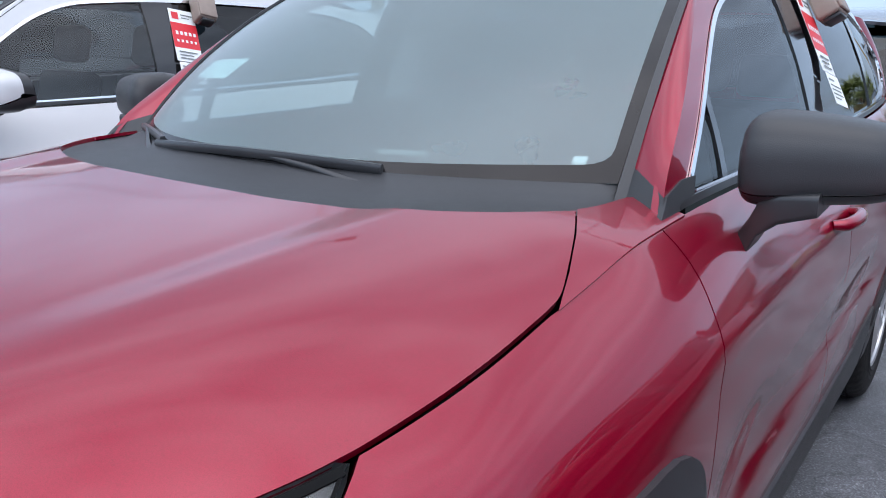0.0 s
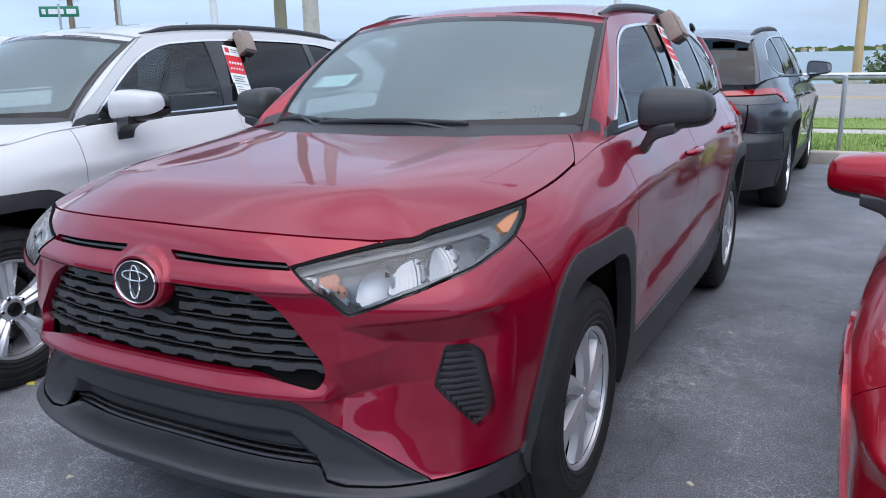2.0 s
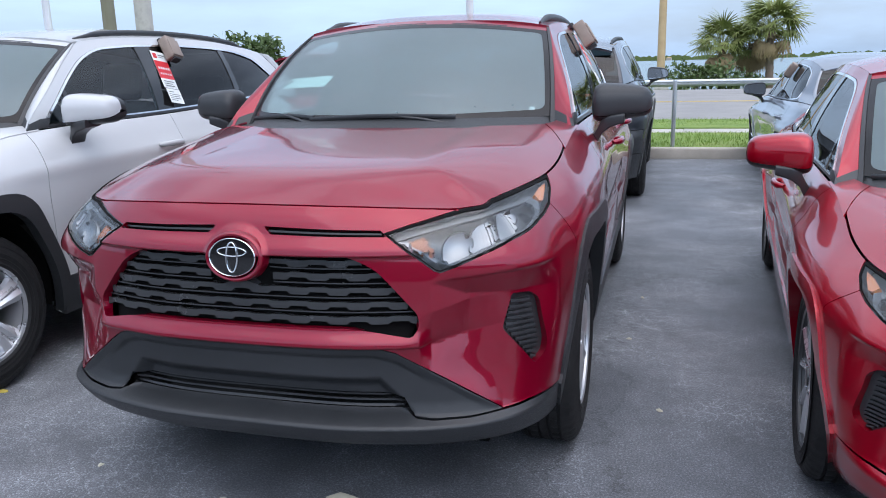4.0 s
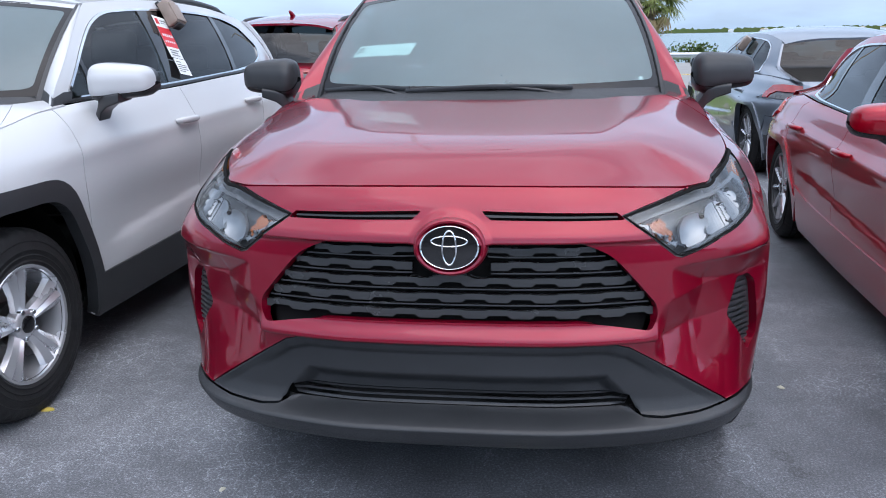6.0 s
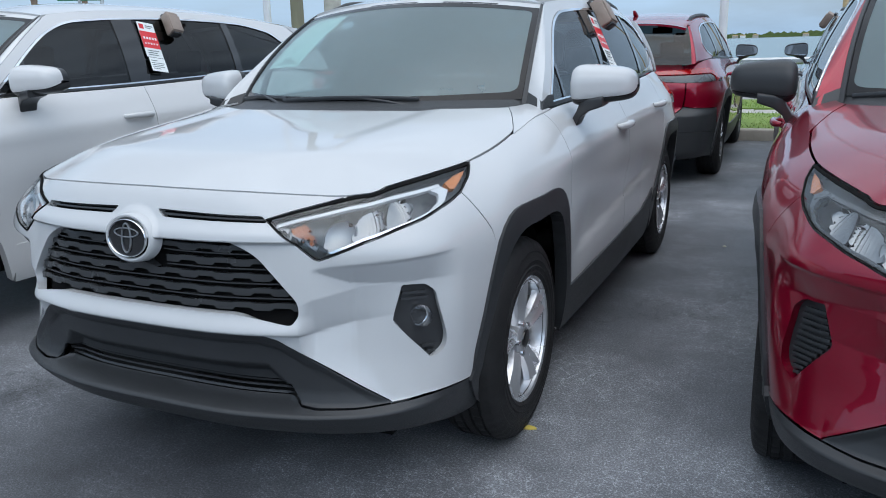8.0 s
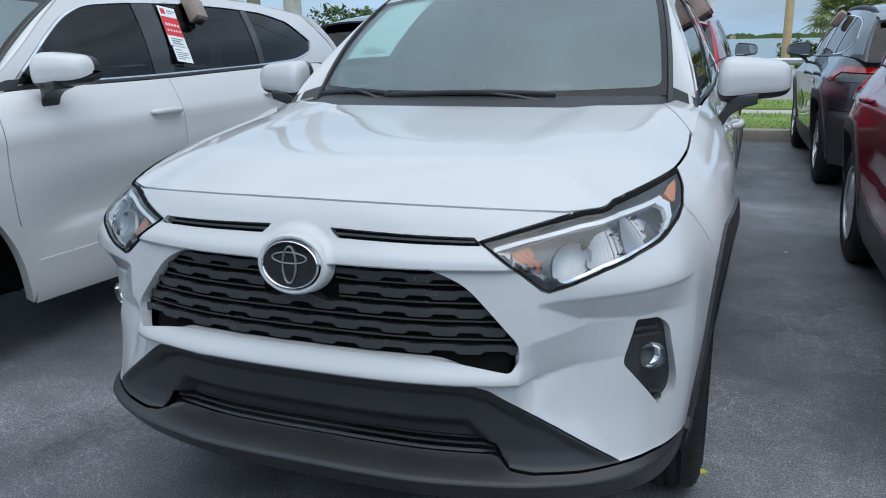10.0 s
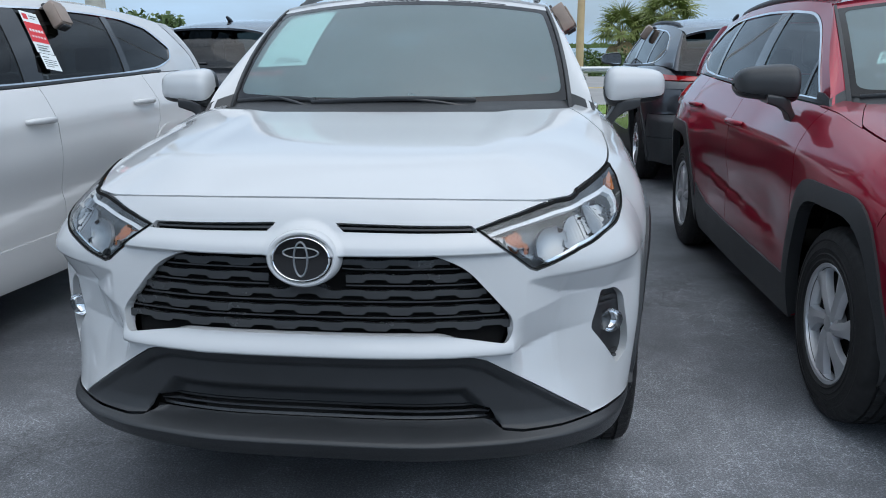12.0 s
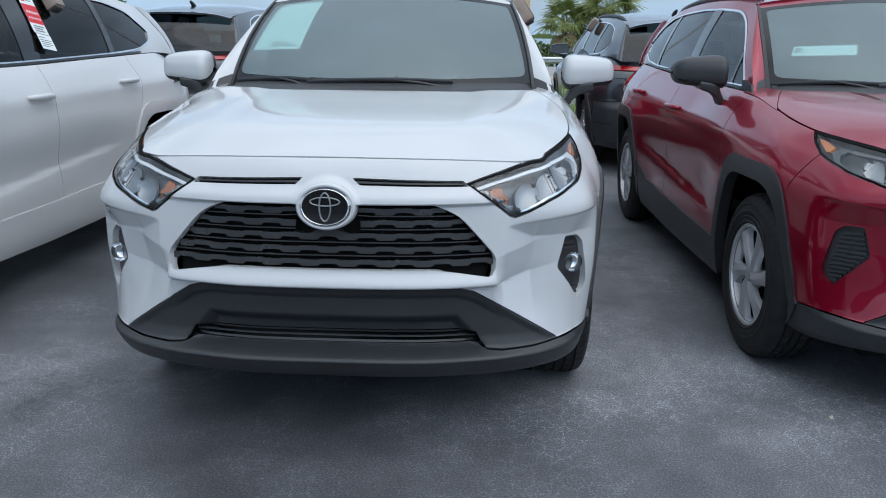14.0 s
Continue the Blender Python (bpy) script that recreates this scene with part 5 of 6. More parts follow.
HANDLE = handle_mesh()
HANDLE_R = moved(HANDLE, FLIP_X)


def seat_meshes():
    cushion = box_mesh("cushion", (-.25, .25), (-.26, .26), (.0, .16), .06, segments=4)
    rest = box_mesh("backrest", (-.24, .24), (-.06, .07), (.10, .70), .05, pose(0, .24, 0, -14, 0, 0), segments=4)
    head = box_mesh("headrest", (-.13, .13), (-.045, .045), (.74, .93), .04, pose(0, .26, 0, -12, 0, 0), segments=4)
    return cushion, rest, head


SEAT = seat_meshes()


def lens_bowl(r, depth):
    return ruled("bowl", [[(r * math.sin(t) * math.cos(a), -depth * math.cos(t) + 0, r * math.sin(t) * math.sin(a)) for a in np.arange(20) / 20 * math.tau] for t in np.linspace(.05, math.pi / 2, 7)], closed_v=True)


BOWL = lens_bowl(.036, -.030)
FOG_LENS = lens_bowl(.036, .010)
RING = ruled("ring", [[((.053 + .0022 * math.cos(c)) * math.cos(a) * 1.34, -.005 * math.sin(c), (.053 + .0022 * math.cos(c)) * math.sin(a)) for c in np.arange(8) / 8 * math.tau] for a in np.arange(40) / 40 * math.tau], closed_u=True, closed_v=True)
OVAL = ruled("oval", [[((.017 + .0028 * math.cos(c)) * math.cos(a), -.003 * math.sin(c), (.042 + .0028 * math.cos(c)) * math.sin(a)) for c in np.arange(8) / 8 * math.tau] for a in np.arange(32) / 32 * math.tau], closed_u=True, closed_v=True)
BADGE_CUP = ruled("badge_surround", [[(r * math.cos(a) * 1.28, y, r * math.sin(a)) for a in np.arange(40) / 40 * math.tau] for r, y in ((.0735, .040), (.0715, .012), (.069, .004), (.0655, .001), (.061, .0025), (.058, .008))], closed_v=True, flip=True)
PLATE = ruled("plate", [[(r * math.cos(a) * 1.34, -.001 * (1 - (r / .055)**2), r * math.sin(a)) for a in np.arange(32) / 32 * math.tau] for r in (.001, .02, .035, .047, .055)], closed_v=True)


def aim(p, n):
    """A pose at p whose -y axis looks along n."""
    n = Vector(n)
    q = n.to_track_quat("-Y", "Z")
    return Matrix.Translation(Vector(p)) @ q.to_matrix().to_4x4()


SHAPES = {}


def add_car(b, place, name, label, category, paint, wheel, trim=PLASTIC, mirror_paint=None, lamps=True, fog=False, tinted=SIDE_GLASS, chrome=CHROME, rails=True, tyre=None, rim=.222, group="parked cars", steer=0.0, cladding=None, seats=True, fin=False):
    """A parked car with all its parts."""
    if b.key not in SHAPES:
        SHAPES[b.key] = car_meshes(b)
    M = SHAPES[b.key]
    cladding = cladding or trim
    car = thing(name, label, category, place, group)
    tyre = tyre or TYRE_SUV
    P = lambda nm, me, mat, parent=car, lab="", pl=None: part(nm, me, mat, parent, lab, pl)
    bumper = P("bumper", M["bumper"], paint)
    P("lower_fascia", M["lower_fascia"], cladding, bumper, "grained black plastic fascia")
    P("bumper_lip", M["bumper_lip"], cladding, bumper, "black plastic lip")
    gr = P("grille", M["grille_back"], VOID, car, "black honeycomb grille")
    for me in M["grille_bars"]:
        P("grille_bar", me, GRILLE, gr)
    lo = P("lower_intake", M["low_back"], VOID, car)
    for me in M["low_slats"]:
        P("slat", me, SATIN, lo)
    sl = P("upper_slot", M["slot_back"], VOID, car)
    for me in M["slot_bar"]:
        P("slat", me, SATIN, sl)
    at, nn = M["emblem"]
    em = P("emblem", PLATE, GLOSS_BLACK, car, "black oval badge with chrome rim", aim(at + nn * .016, nn))
    P("badge_surround", BADGE_CUP, paint, em)
    P("rim", RING, CHROME, em)
    P("oval", OVAL, REFLECTOR if fog else CHROME, em, "", Matrix.Translation((0, -.003, 0)))
    P("oval", OVAL, REFLECTOR if fog else CHROME, em, "", Matrix.Translation((0, -.003, .016)) @ Matrix.Rotation(radians(90), 4, "Y") @ Matrix.Diagonal((.75, .8, 1.05, 1)))
    P("hood", M["hood"], paint)
    P("cowl", M["cowl"], trim)
    P("roof", M["roof"], paint)
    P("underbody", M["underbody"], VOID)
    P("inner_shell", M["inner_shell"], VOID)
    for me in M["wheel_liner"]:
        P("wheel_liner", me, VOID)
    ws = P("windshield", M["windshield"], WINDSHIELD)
    ws.visible_shadow = False
    P("border", M["windshield_border"], FRIT, ws)
    P("header", M["header"], paint)
    P("rear_window", M["rear_glass"], TINTED)
    if M["deck"]:
        P("boot_lid", M["deck"], paint)
    gate = P("tailgate", M["tailgate"], paint)
    P("gate_half", M["tailgate_r"], paint, gate)
    for s, k in (("_l", 1), ("_r", -1)):
        fen = P("fender", M["fender" + s], paint)
        P("fender_top", M["fender_top" + s], paint, fen)
        fd, rd = P("front_door", M["front_door" + s], paint), P("rear_door", M["rear_door" + s], paint)
        P("quarter_panel", M["quarter_panel" + s], paint)
        P("sill_cladding", M["sill_cladding" + s], cladding)
        P("front_arch", M["front_arch" + s], cladding)
        P("rear_arch", M["rear_arch" + s], cladding)
        P("rear_bumper", M["rear_bumper" + s], trim if fin and b.key == "suv" else paint)
        P("rear_lower_bumper", M["rear_lower_bumper" + s], trim)
        tl = P("tail_lamp", M["tail_lamp" + s], LENS_RED, car, "red tail lamp")
        P("reversing_lens", M["tail_lens" + s], LAMP_GREY, tl, "clear reversing lens")
        P("tip", M["tail_tip" + s], GLOSS_BLACK, tl)
        P("rear_pillar", M["rear_pillar" + s], paint)
        fr = P("door_frame", M["door_frame" + s], paint)
        P("window_surround", M["window_surround" + s], chrome, fr)
        P("a_pillar_trim", M["a_pillar_trim" + s], trim)
        P("a_pillar", M["a_pillar" + s], paint)
        foot = P("pillar_foot", M["pillar_foot" + s], trim)
        P("base", M["pillar_base" + s], trim, foot)
        for nm, gl in (("quarter_light", tinted), ("front_window", tinted), ("rear_window", TINTED), ("rear_quarter_glass", TINTED)):
            P("side_window", M[nm + s], gl, fr)
        P("belt_strip", M["belt_strip" + s], SATIN, fr)
        P("b_pillar", M["b_pillar" + s], GLOSS_BLACK, fr)
        P("pillar_strip", M["pillar_strip" + s], GLOSS_BLACK, fr)
        P("pillar_strip", M["rear_pillar_strip" + s], GLOSS_BLACK, fr)
        # door handles and mirrors
        for door, y in ((fd, 2.33), (rd, 3.28)):
            p = b.flank(np.array([[float(b.at_y(y)), .972 + .03 * (y - 2.33)]]))[0]
            P("handle", HANDLE if k > 0 else HANDLE_R, paint, door, "", Matrix.Translation((k * (p[0] + .002), p[1], p[2])))
        p = b.flank(np.array([[float(b.at_y(1.60)), float(b.rail_z(1.6)) - .035]]))[0]
        mir = new("door_mirror")
        mir.parent, mir.matrix_basis = fd, Matrix.Translation((k * p[0], p[1], p[2]))
        mir.scale = (1.08, 1.08, 1.12)
        set_ = MIRROR if k > 0 else MIRROR_R
        P("cap", set_[0], mirror_paint or trim, mir)
        P("shell", set_[1], SATIN, mir)
        P("mirror_glass", set_[2], CHROME, mir)
        P("arm", set_[3], SATIN, mir)
        P("skirt", set_[4], SATIN, mir)
        P("strip", set_[5], GLOSS_BLACK, mir)
        if lamps:
            hl = P("headlamp", M["lamp_housing" + s], LAMP_GREY, car, "clear headlamp with grey housing")
            lens = P("lens", M["lamp_lens" + s], CLEAR, hl)
            lens.visible_shadow = False
            P("lamp_rim", M["lamp_rim" + s], VOID, hl, "black upper rim")
            P("gasket", M["lamp_gasket" + s], VOID, hl)
            P("light_strip", M["lamp_strip" + s], DRL if fog else LAMP_GREY, hl)
            P("strip_foot", M["lamp_strip_foot" + s], DRL if fog else LAMP_GREY, hl)
            P("base_strip", M["lamp_base_strip" + s], CHROME if fog else LAMP_GREY, hl)
            P("indicator", M["indicator" + s], AMBER, hl, "amber indicator")
            P("indicator_shade", M["indicator_shade" + s], REFLECTOR, hl)
            P("side_marker", M["lamp_tip" + s], AMBER_TIP, hl, "amber side marker")
            for me in M["lamp_bowls" + s]:
                P("reflector", me, REFLECTOR, hl, "chrome fluted reflector")
        pod = P("fog_lamp_pod", M["pod" + s], SATIN, car, "black ribbed plastic pod")
        for i, me in enumerate(M["pod_ribs" + s]):
            if not fog or i < 2 or i > len(M["pod_ribs" + s]) - 3:
                P("rib", me, PLASTIC, pod)
        if fog:
            c, nv = M["pod_centre"], M["pod_normal"]
            c = c - nv * .006
            m = aim((k * c[0], c[1], c[2]), (k * nv[0] * .30, -1.0, 0.0))
            P("fog_lamp", BOWL, CHROME, pod, "round clear fog lamp", m @ Matrix.Scale(.95, 4))
            P("fog_lens", FOG_LENS, CLEAR, pod, "", m @ Matrix.Scale(.95, 4))
        for hub in (b.hub_f, b.hub_r):
            c = b.warp(np.array([[b.hub_x, hub, b.hub_z]]))[0]
            add_wheel(car, (k * c[0], c[1], c[2]), wheel, k > 0, tyre, rim, steer if hub == b.hub_f else 0)
        if rails:
            ys = np.linspace(2.05, 3.85, 26)
            path = []
            for i, y in enumerate(ys):
                up = .016 * sstep(0, .10, i / 25) * (1 - sstep(.90, 1, i / 25))
                q = b.roof(np.array([[float(b.roof_x(y)) - .045, y]]))[0]
                path.append((k * q[0], q[1], q[2] + up - .004))
            P("roof_rail", tube("roof_rail", path, [.008 + .007 * float(sstep(.0, .12, i / 25) * (1 - sstep(.9, 1, i / 25))) for i in range(26)], 10, 1.15), trim)
    if fin:
        q = b.roof(np.array([[0.0, 3.75]]))[0]
        P("antenna_fin", tube("antenna_fin", [(0, -.09, -.004), (0, -.02, .022), (0, .05, .050), (0, .065, .052)], [.024, .026, .014, .004], 8), paint, car, "", Matrix.Translation(tuple(q)))
        rg_ = b.screen(b.rg, 1)
        line = rg_(np.stack([np.linspace(-.05, .62, 8), np.full(8, .10)], 1)) + [0, .012, .004]
        P("rear_wiper", tube("rear_wiper", line, .009, 6), SATIN)
        P("number_plate_recess", box_mesh("number_plate_recess", (-.17, .17), (-.01, .012), (-.055, .055), .01, Matrix.Translation(tuple(b.flank(np.array([[b.end, .83]]))[0]))), GLOSS_BLACK)
        for x in (.55, -.55):
            P("exhaust_tip", tube("exhaust_tip", [(x, 4.20, .29), (x, 4.60, .285)], .032, 12), CHROME)
    # wipers
    W = M["screen"]
    for s0, s1 in ((-.95, -.40), (-.42, .48)):
        line = W(np.stack([np.linspace(s0, s1, 14), -.045 + .03 * np.sin(np.linspace(0, 1, 14) * 2.6)], 1)) + [0, -.004, .007]
        wp = P("wiper", tube("wiper", line, .0085, 6, 1.2), SATIN)
        mid = line[6] * .5 + line[8] * .5
        root = W(np.array([[s1 - .03, -.05]]))[0] + [0, -.02, -.008]
        P("arm", tube("arm", [root, root * .6 + mid * .4 + [0, -.004, .006], mid + [0, -.002, .005]], [.008, .0065, .005], 6), SATIN, wp)
    # cabin
    if seats:
        fl = lambda p: tuple(b.warp(np.array([p]))[0])
        dash_rows = []
        for t in np.linspace(-1, 1, 15):
            x = t * .69
            y0 = 1.50 - .20 * (1 - t * t)
            dash_rows.append([fl((x, y0, 1.118)), fl((x, y0 + .22, 1.112)), fl((x, y0 + .30, 1.085)), fl((x, y0 + .33, .95)), fl((x, y0 + .30, .6))])
        P("dashboard", ruled("dashboard", dash_rows), DASH)
        for x in (.37, -.37):
            st_ = new("front_seat")
            st_.parent, st_.matrix_basis = car, Matrix.Translation(fl((x, 2.22, .52)))
            for nm, me in zip(("cushion", "backrest", "headrest"), SEAT):
                P(nm, me, CLOTH, st_)
        bench = P("rear_bench", box_mesh("rear_bench", (-.62, .62), (-.08, .08), (.0, .62), .06, pose(*fl((0, 3.45, .55)), -14, 0, 0), segments=4), CLOTH)
        for x in (.36, 0, -.36):
            P("headrest", box_mesh("headrest", (-.12, .12), (-.04, .04), (0, .17), .035, pose(*fl((x, 3.60, 1.17)), -12, 0, 0), segments=3), CLOTH, bench)
        ring = [[((.175 + .014 * math.cos(c)) * math.cos(a), .014 * math.sin(c), (.175 + .014 * math.cos(c)) * math.sin(a)) for c in np.arange(8) / 8 * math.tau] for a in np.arange(32) / 32 * math.tau]
        wheel_ob = P("steering_wheel", ruled("steering_wheel", ring, closed_u=True, closed_v=True), DASH, car, "", pose(*fl((.37, 1.80, 1.02)), -24, 0, 0))
        P("boss", box_mesh("boss", (-.16, .16), (-.02, .03), (-.05, .04), .02), DASH, wheel_ob)
        P("rear_view_mirror", box_mesh("rear_view_mirror", (-.12, .12), (-.015, .015), (-.035, .035), .012, pose(*fl((0, 1.93, 1.47)), 10, 0, 0)), SATIN)
        P("sensor_pod", box_mesh("sensor_pod", (-.07, .07), (-.06, .05), (-.02, .012), .012, pose(*fl((0, 1.875, 1.535)), 33, 0, 0)), SATIN)
        P("headliner", skin("headliner", lambda Q: b.roof(Q) - [0, 0, .05], [(.52, 2.05), (.52, 4.0), (-.52, 4.0), (-.52, 2.05)], step=.2, depth=0), CLOTH)
        P("cabin_floor", skin("cabin_floor", lambda Q: b.warp(np.stack([Q[:, 0], Q[:, 1], .48 + 0 * Q[:, 0]], 1)), [(.74, 1.3), (.74, 4.2), (-.74, 4.2), (-.74, 1.3)], step=.3, depth=0), VOID)
    return car


# ---- the lot and its surroundings ----
def sheet(name, x0, x1, y0, y1, z, material, label, category, nx=1, ny=1, depth=0.0):
    """A level slab, with a front face of its depth."""
    v, f = [], []
    for j in range(ny + 1):
        for i in range(nx + 1):
            v.append((x0 + (x1 - x0) * i / nx, y0 + (y1 - y0) * j / ny, z))
    for j in range(ny):
        for i in range(nx):
            a = j * (nx + 1) + i
            f.append((a, a + 1, a + nx + 2, a + nx + 1))
    if depth:
        s = len(v)
        for (x, y) in ((x0, y0), (x1, y0), (x1, y1), (x0, y1)):
            v.append((x, y, z - depth))
        c = (0, nx, (ny + 1) * (nx + 1) - 1, ny * (nx + 1))
        for k in range(4):
            f.append((c[(k + 1) % 4], c[k], s + k, s + (k + 1) % 4))
    return solid(name, mesh_of(name, v, f, 30), material, label, category, kind="structure")


KERB_Y = 9.66
sheet("ground", -150, 150, -120, KERB_Y + .05, 0, ASPHALT, "dark worn asphalt of a parking lot", "ground", 20, 10)
sheet("grass_verge", -150, 150, KERB_Y + .17, 12.2, .145, GRASS_SOIL, "mown grass verge behind the kerb", "grass", depth=.2)
sheet("grass_strip", -150, 150, 13.2, 15.3, .145, GRASS_SOIL, "mown grass strip beside the road", "grass", depth=.2)
walkway = sheet("pavement", -150, 150, 12.2, 13.2, .10, CONCRETE, "pale concrete pavement between grass strips", "pavement", depth=.2)
road = sheet("road", -200, 200, 15.25, 35.0, .02, ROAD, "pale grey two-way road along the water", "road", 20, 4, depth=.2)
for y in (24.6, 24.95):
    part("lane_line", box_mesh("lane_line", (-120, 120), (y, y + .12), (.021, .026), 0), ROAD_LINE, road, "yellow painted lane line")
# the bank falls from the road to the water
rows = [[(x, y, z) for x in np.linspace(-220, 220, 60)] for y, z in ((34.95, .0), (35.6, -.22), (38, -.35), (44, -.7), (52, -1.2), (62, -2.4))]
solid("shore", ruled("shore", rows, flip=True), SCRUB, "scrubby bank that falls to the water", "bank", kind="structure")
sheet("water", -3500, 3500, 50, 4800, -1.9, WATER, "grey-green bay water to the far shore", "water", 8, 8)
sheet("seabed", -4900, 4900, -4900, 4900, -4.0, SCRUB, "dark ground that reaches the horizon", "ground", 4, 4)

kerb = thing("kerb", "pale worn concrete kerb of the parking lot", "kerb", kind="structure")
KERB_PIECE = box_mesh("kerb_stone", (0, 2.992), (0, .17), (-.12, .15), .025)
for i in range(-12, 12):
    part("kerb_stone", KERB_PIECE, KERB, kerb, "", pose(i * 3.0 + .7, KERB_Y, 0))
SLAB = box_mesh("slab", (0, 1.492), (0, .985), (-.05, .02), .008, segments=1)
for i in range(-30, 30):
    part("slab", SLAB, CONCRETE, walkway, "", pose(i * 1.5, 12.207, .102 + .004 * math.sin(i * 1.7)))

# grass blades on both strips
rng = np.random.default_rng(3)
gv, gf = [], []
for y0, y1, count in ((KERB_Y + .18, 12.2, 26000), (13.22, 15.22, 16000)):
    gx, gy = rng.uniform(-16, 16, count), rng.uniform(y0, y1, count)
    tall = rng.uniform(.03, .075, count) * (.7 + .5 * np.sin(gx * .7) * np.sin(gy * 1.3))
    ang, lean = rng.uniform(0, math.tau, count), rng.uniform(-.03, .03, (count, 2))
    wx, wy = .006 * np.cos(ang), .006 * np.sin(ang)
    s = len(gv)
    for k in range(count):
        gv += [(gx[k] - wx[k], gy[k] - wy[k], .143), (gx[k] + wx[k], gy[k] + wy[k], .143), (gx[k] + lean[k, 0], gy[k] + lean[k, 1], .145 + tall[k])]
    gf += [(s + 3 * k, s + 3 * k + 1, s + 3 * k + 2) for k in range(count)]
solid("grass", mesh_of("grass", gv, gf, 180), BLADES, "short green lawn grass with dry tips", "grass", kind="stuff")

# guard rail behind the road
rail = thing("guard_rail", "galvanised steel guard rail along the far side of the road", "guard rail")
prof = [(0, .62), (-.02, .60), (-.08, .56), (-.08, .52), (-.02, .49), (-.02, .45), (-.08, .42), (-.08, .37), (-.02, .33), (0, .31)]
RAIL_Y, RAIL_Z = 35.9, -.18
part("beam", ruled("beam", [[(x, RAIL_Y + a, RAIL_Z + h) for a, h in prof] for x in np.linspace(-60, 60, 61)], sharp=60), GALV, rail)
POST = box_mesh("post", (-.05, .05), (.0, .12), (-.6, .58), .01)
for i in range(-16, 17):
    part("post", POST, GALV, rail, "", pose(i * 3.8 + .6, RAIL_Y + .01, RAIL_Z))


def tapered(name, h, r0, r1, n=14, steps=10, wob=0.0):
    rows = []
    for i in range(steps + 1):
        t = i / steps
        r = r0 + (r1 - r0) * t
        rows.append([(r * math.cos(a) + wob * math.sin(3 * t), r * math.sin(a), h * t) for a in np.arange(n) / n * math.tau])
    return ruled(name, rows, closed_v=True, caps=True)


def light_pole(x, y, h, r, material, label):
    ob = thing("light_pole", label, "light pole", pose(x, y, 0))
    part("shaft", tapered("shaft", h, r, r * .7), material, ob)
    part("base", box_mesh("base", (-r * 2, r * 2), (-r * 2, r * 2), (-.5, .12), .02), CONCRETE, ob, "concrete pole base")
    part("arm", tube("arm", [(0, 0, h - .1), (.5, 0, h + .05), (1.3, 0, h + .1)], .035), material, ob)
    part("lamp_head", box_mesh("lamp_head", (1.2, 1.75), (-.14, .14), (h + .04, h + .16), .04), GALV, ob)
    return ob


light_pole(-1.92, 10.9, 9.0, .065, POLE_WHITE, "tall white painted light pole on the verge")
light_pole(-9.8, 10.6, 9.0, .075, POLE_WHITE, "tall white painted light pole on the verge")
light_pole(.9, 39.0, 11.0, .20, POLE_TAN, "tall tan painted pole behind the guard rail")
wood = thing("utility_pole", "weathered greenish wooden utility pole", "utility pole", pose(-13.6, 17.2, 0))
part("shaft", tapered("shaft", 10.5, .19, .14, wob=.02), POLE_WOOD, wood)
part("cross_arm", box_mesh("cross_arm", (-1.1, 1.1), (-.06, .06), (9.6, 9.75), .01), POLE_WOOD, wood)
conc = thing("utility_pole", "pale concrete utility pole", "utility pole", pose(-12.2, 16.8, 0))
part("shaft", tapered("shaft", 11.0, .24, .18), CONCRETE, conc)
part("cross_arm", box_mesh("cross_arm", (-1.0, 1.0), (-.06, .06), (10.3, 10.45), .01), GALV, conc)
thin = thing("street_lamp", "slim grey street lamp post", "street lamp", pose(-24.5, 20.8, 0))
part("shaft", tapered("shaft", 9.0, .08, .05), GALV, thin)
part("lamp_head", box_mesh("lamp_head", (-.1, .7), (-.1, .1), (8.95, 9.08), .03), GALV, thin)
post = thing("sign_post", "bare galvanised steel post at the kerb", "post", pose(1.28, 9.93, .12))
part("shaft", tapered("shaft", .95, .03, .03, 10, 2), GALV, post)
part("cap", tapered("cap", .02, .032, .026, 10, 2), GALV, post, "", Matrix.Translation((0, 0, .945)))
solid("power_cable", tube("power_cable", [(-60 + 46.4 * t, 2.0 + 15.2 * t, 5.2 + 4.5 * t - 2.2 * t * (1 - t)) for t in np.linspace(0, 1, 24)], .014, 6), CABLE, "black overhead power cable", "cable")
cab = thing("street_sign", "green street name sign with white bars on a post", "street sign", pose(-14.75, 10.9, -.13, 0, 0, 40))
part("post", tapered("post", 2.9, .03, .03, 10, 2), GALV, cab)
part("blade", box_mesh("blade", (-.42, .42), (-.012, .012), (2.62, 2.85), .006), SIGN_GREEN, cab)
for x0, x1 in ((-.36, -.28), (-.22, .10), (.16, .36)):
    part("bar", box_mesh("bar", (x0, x1), (-.0165, -.0125), (2.68, 2.79), 0), SIGN_WHITE, cab)


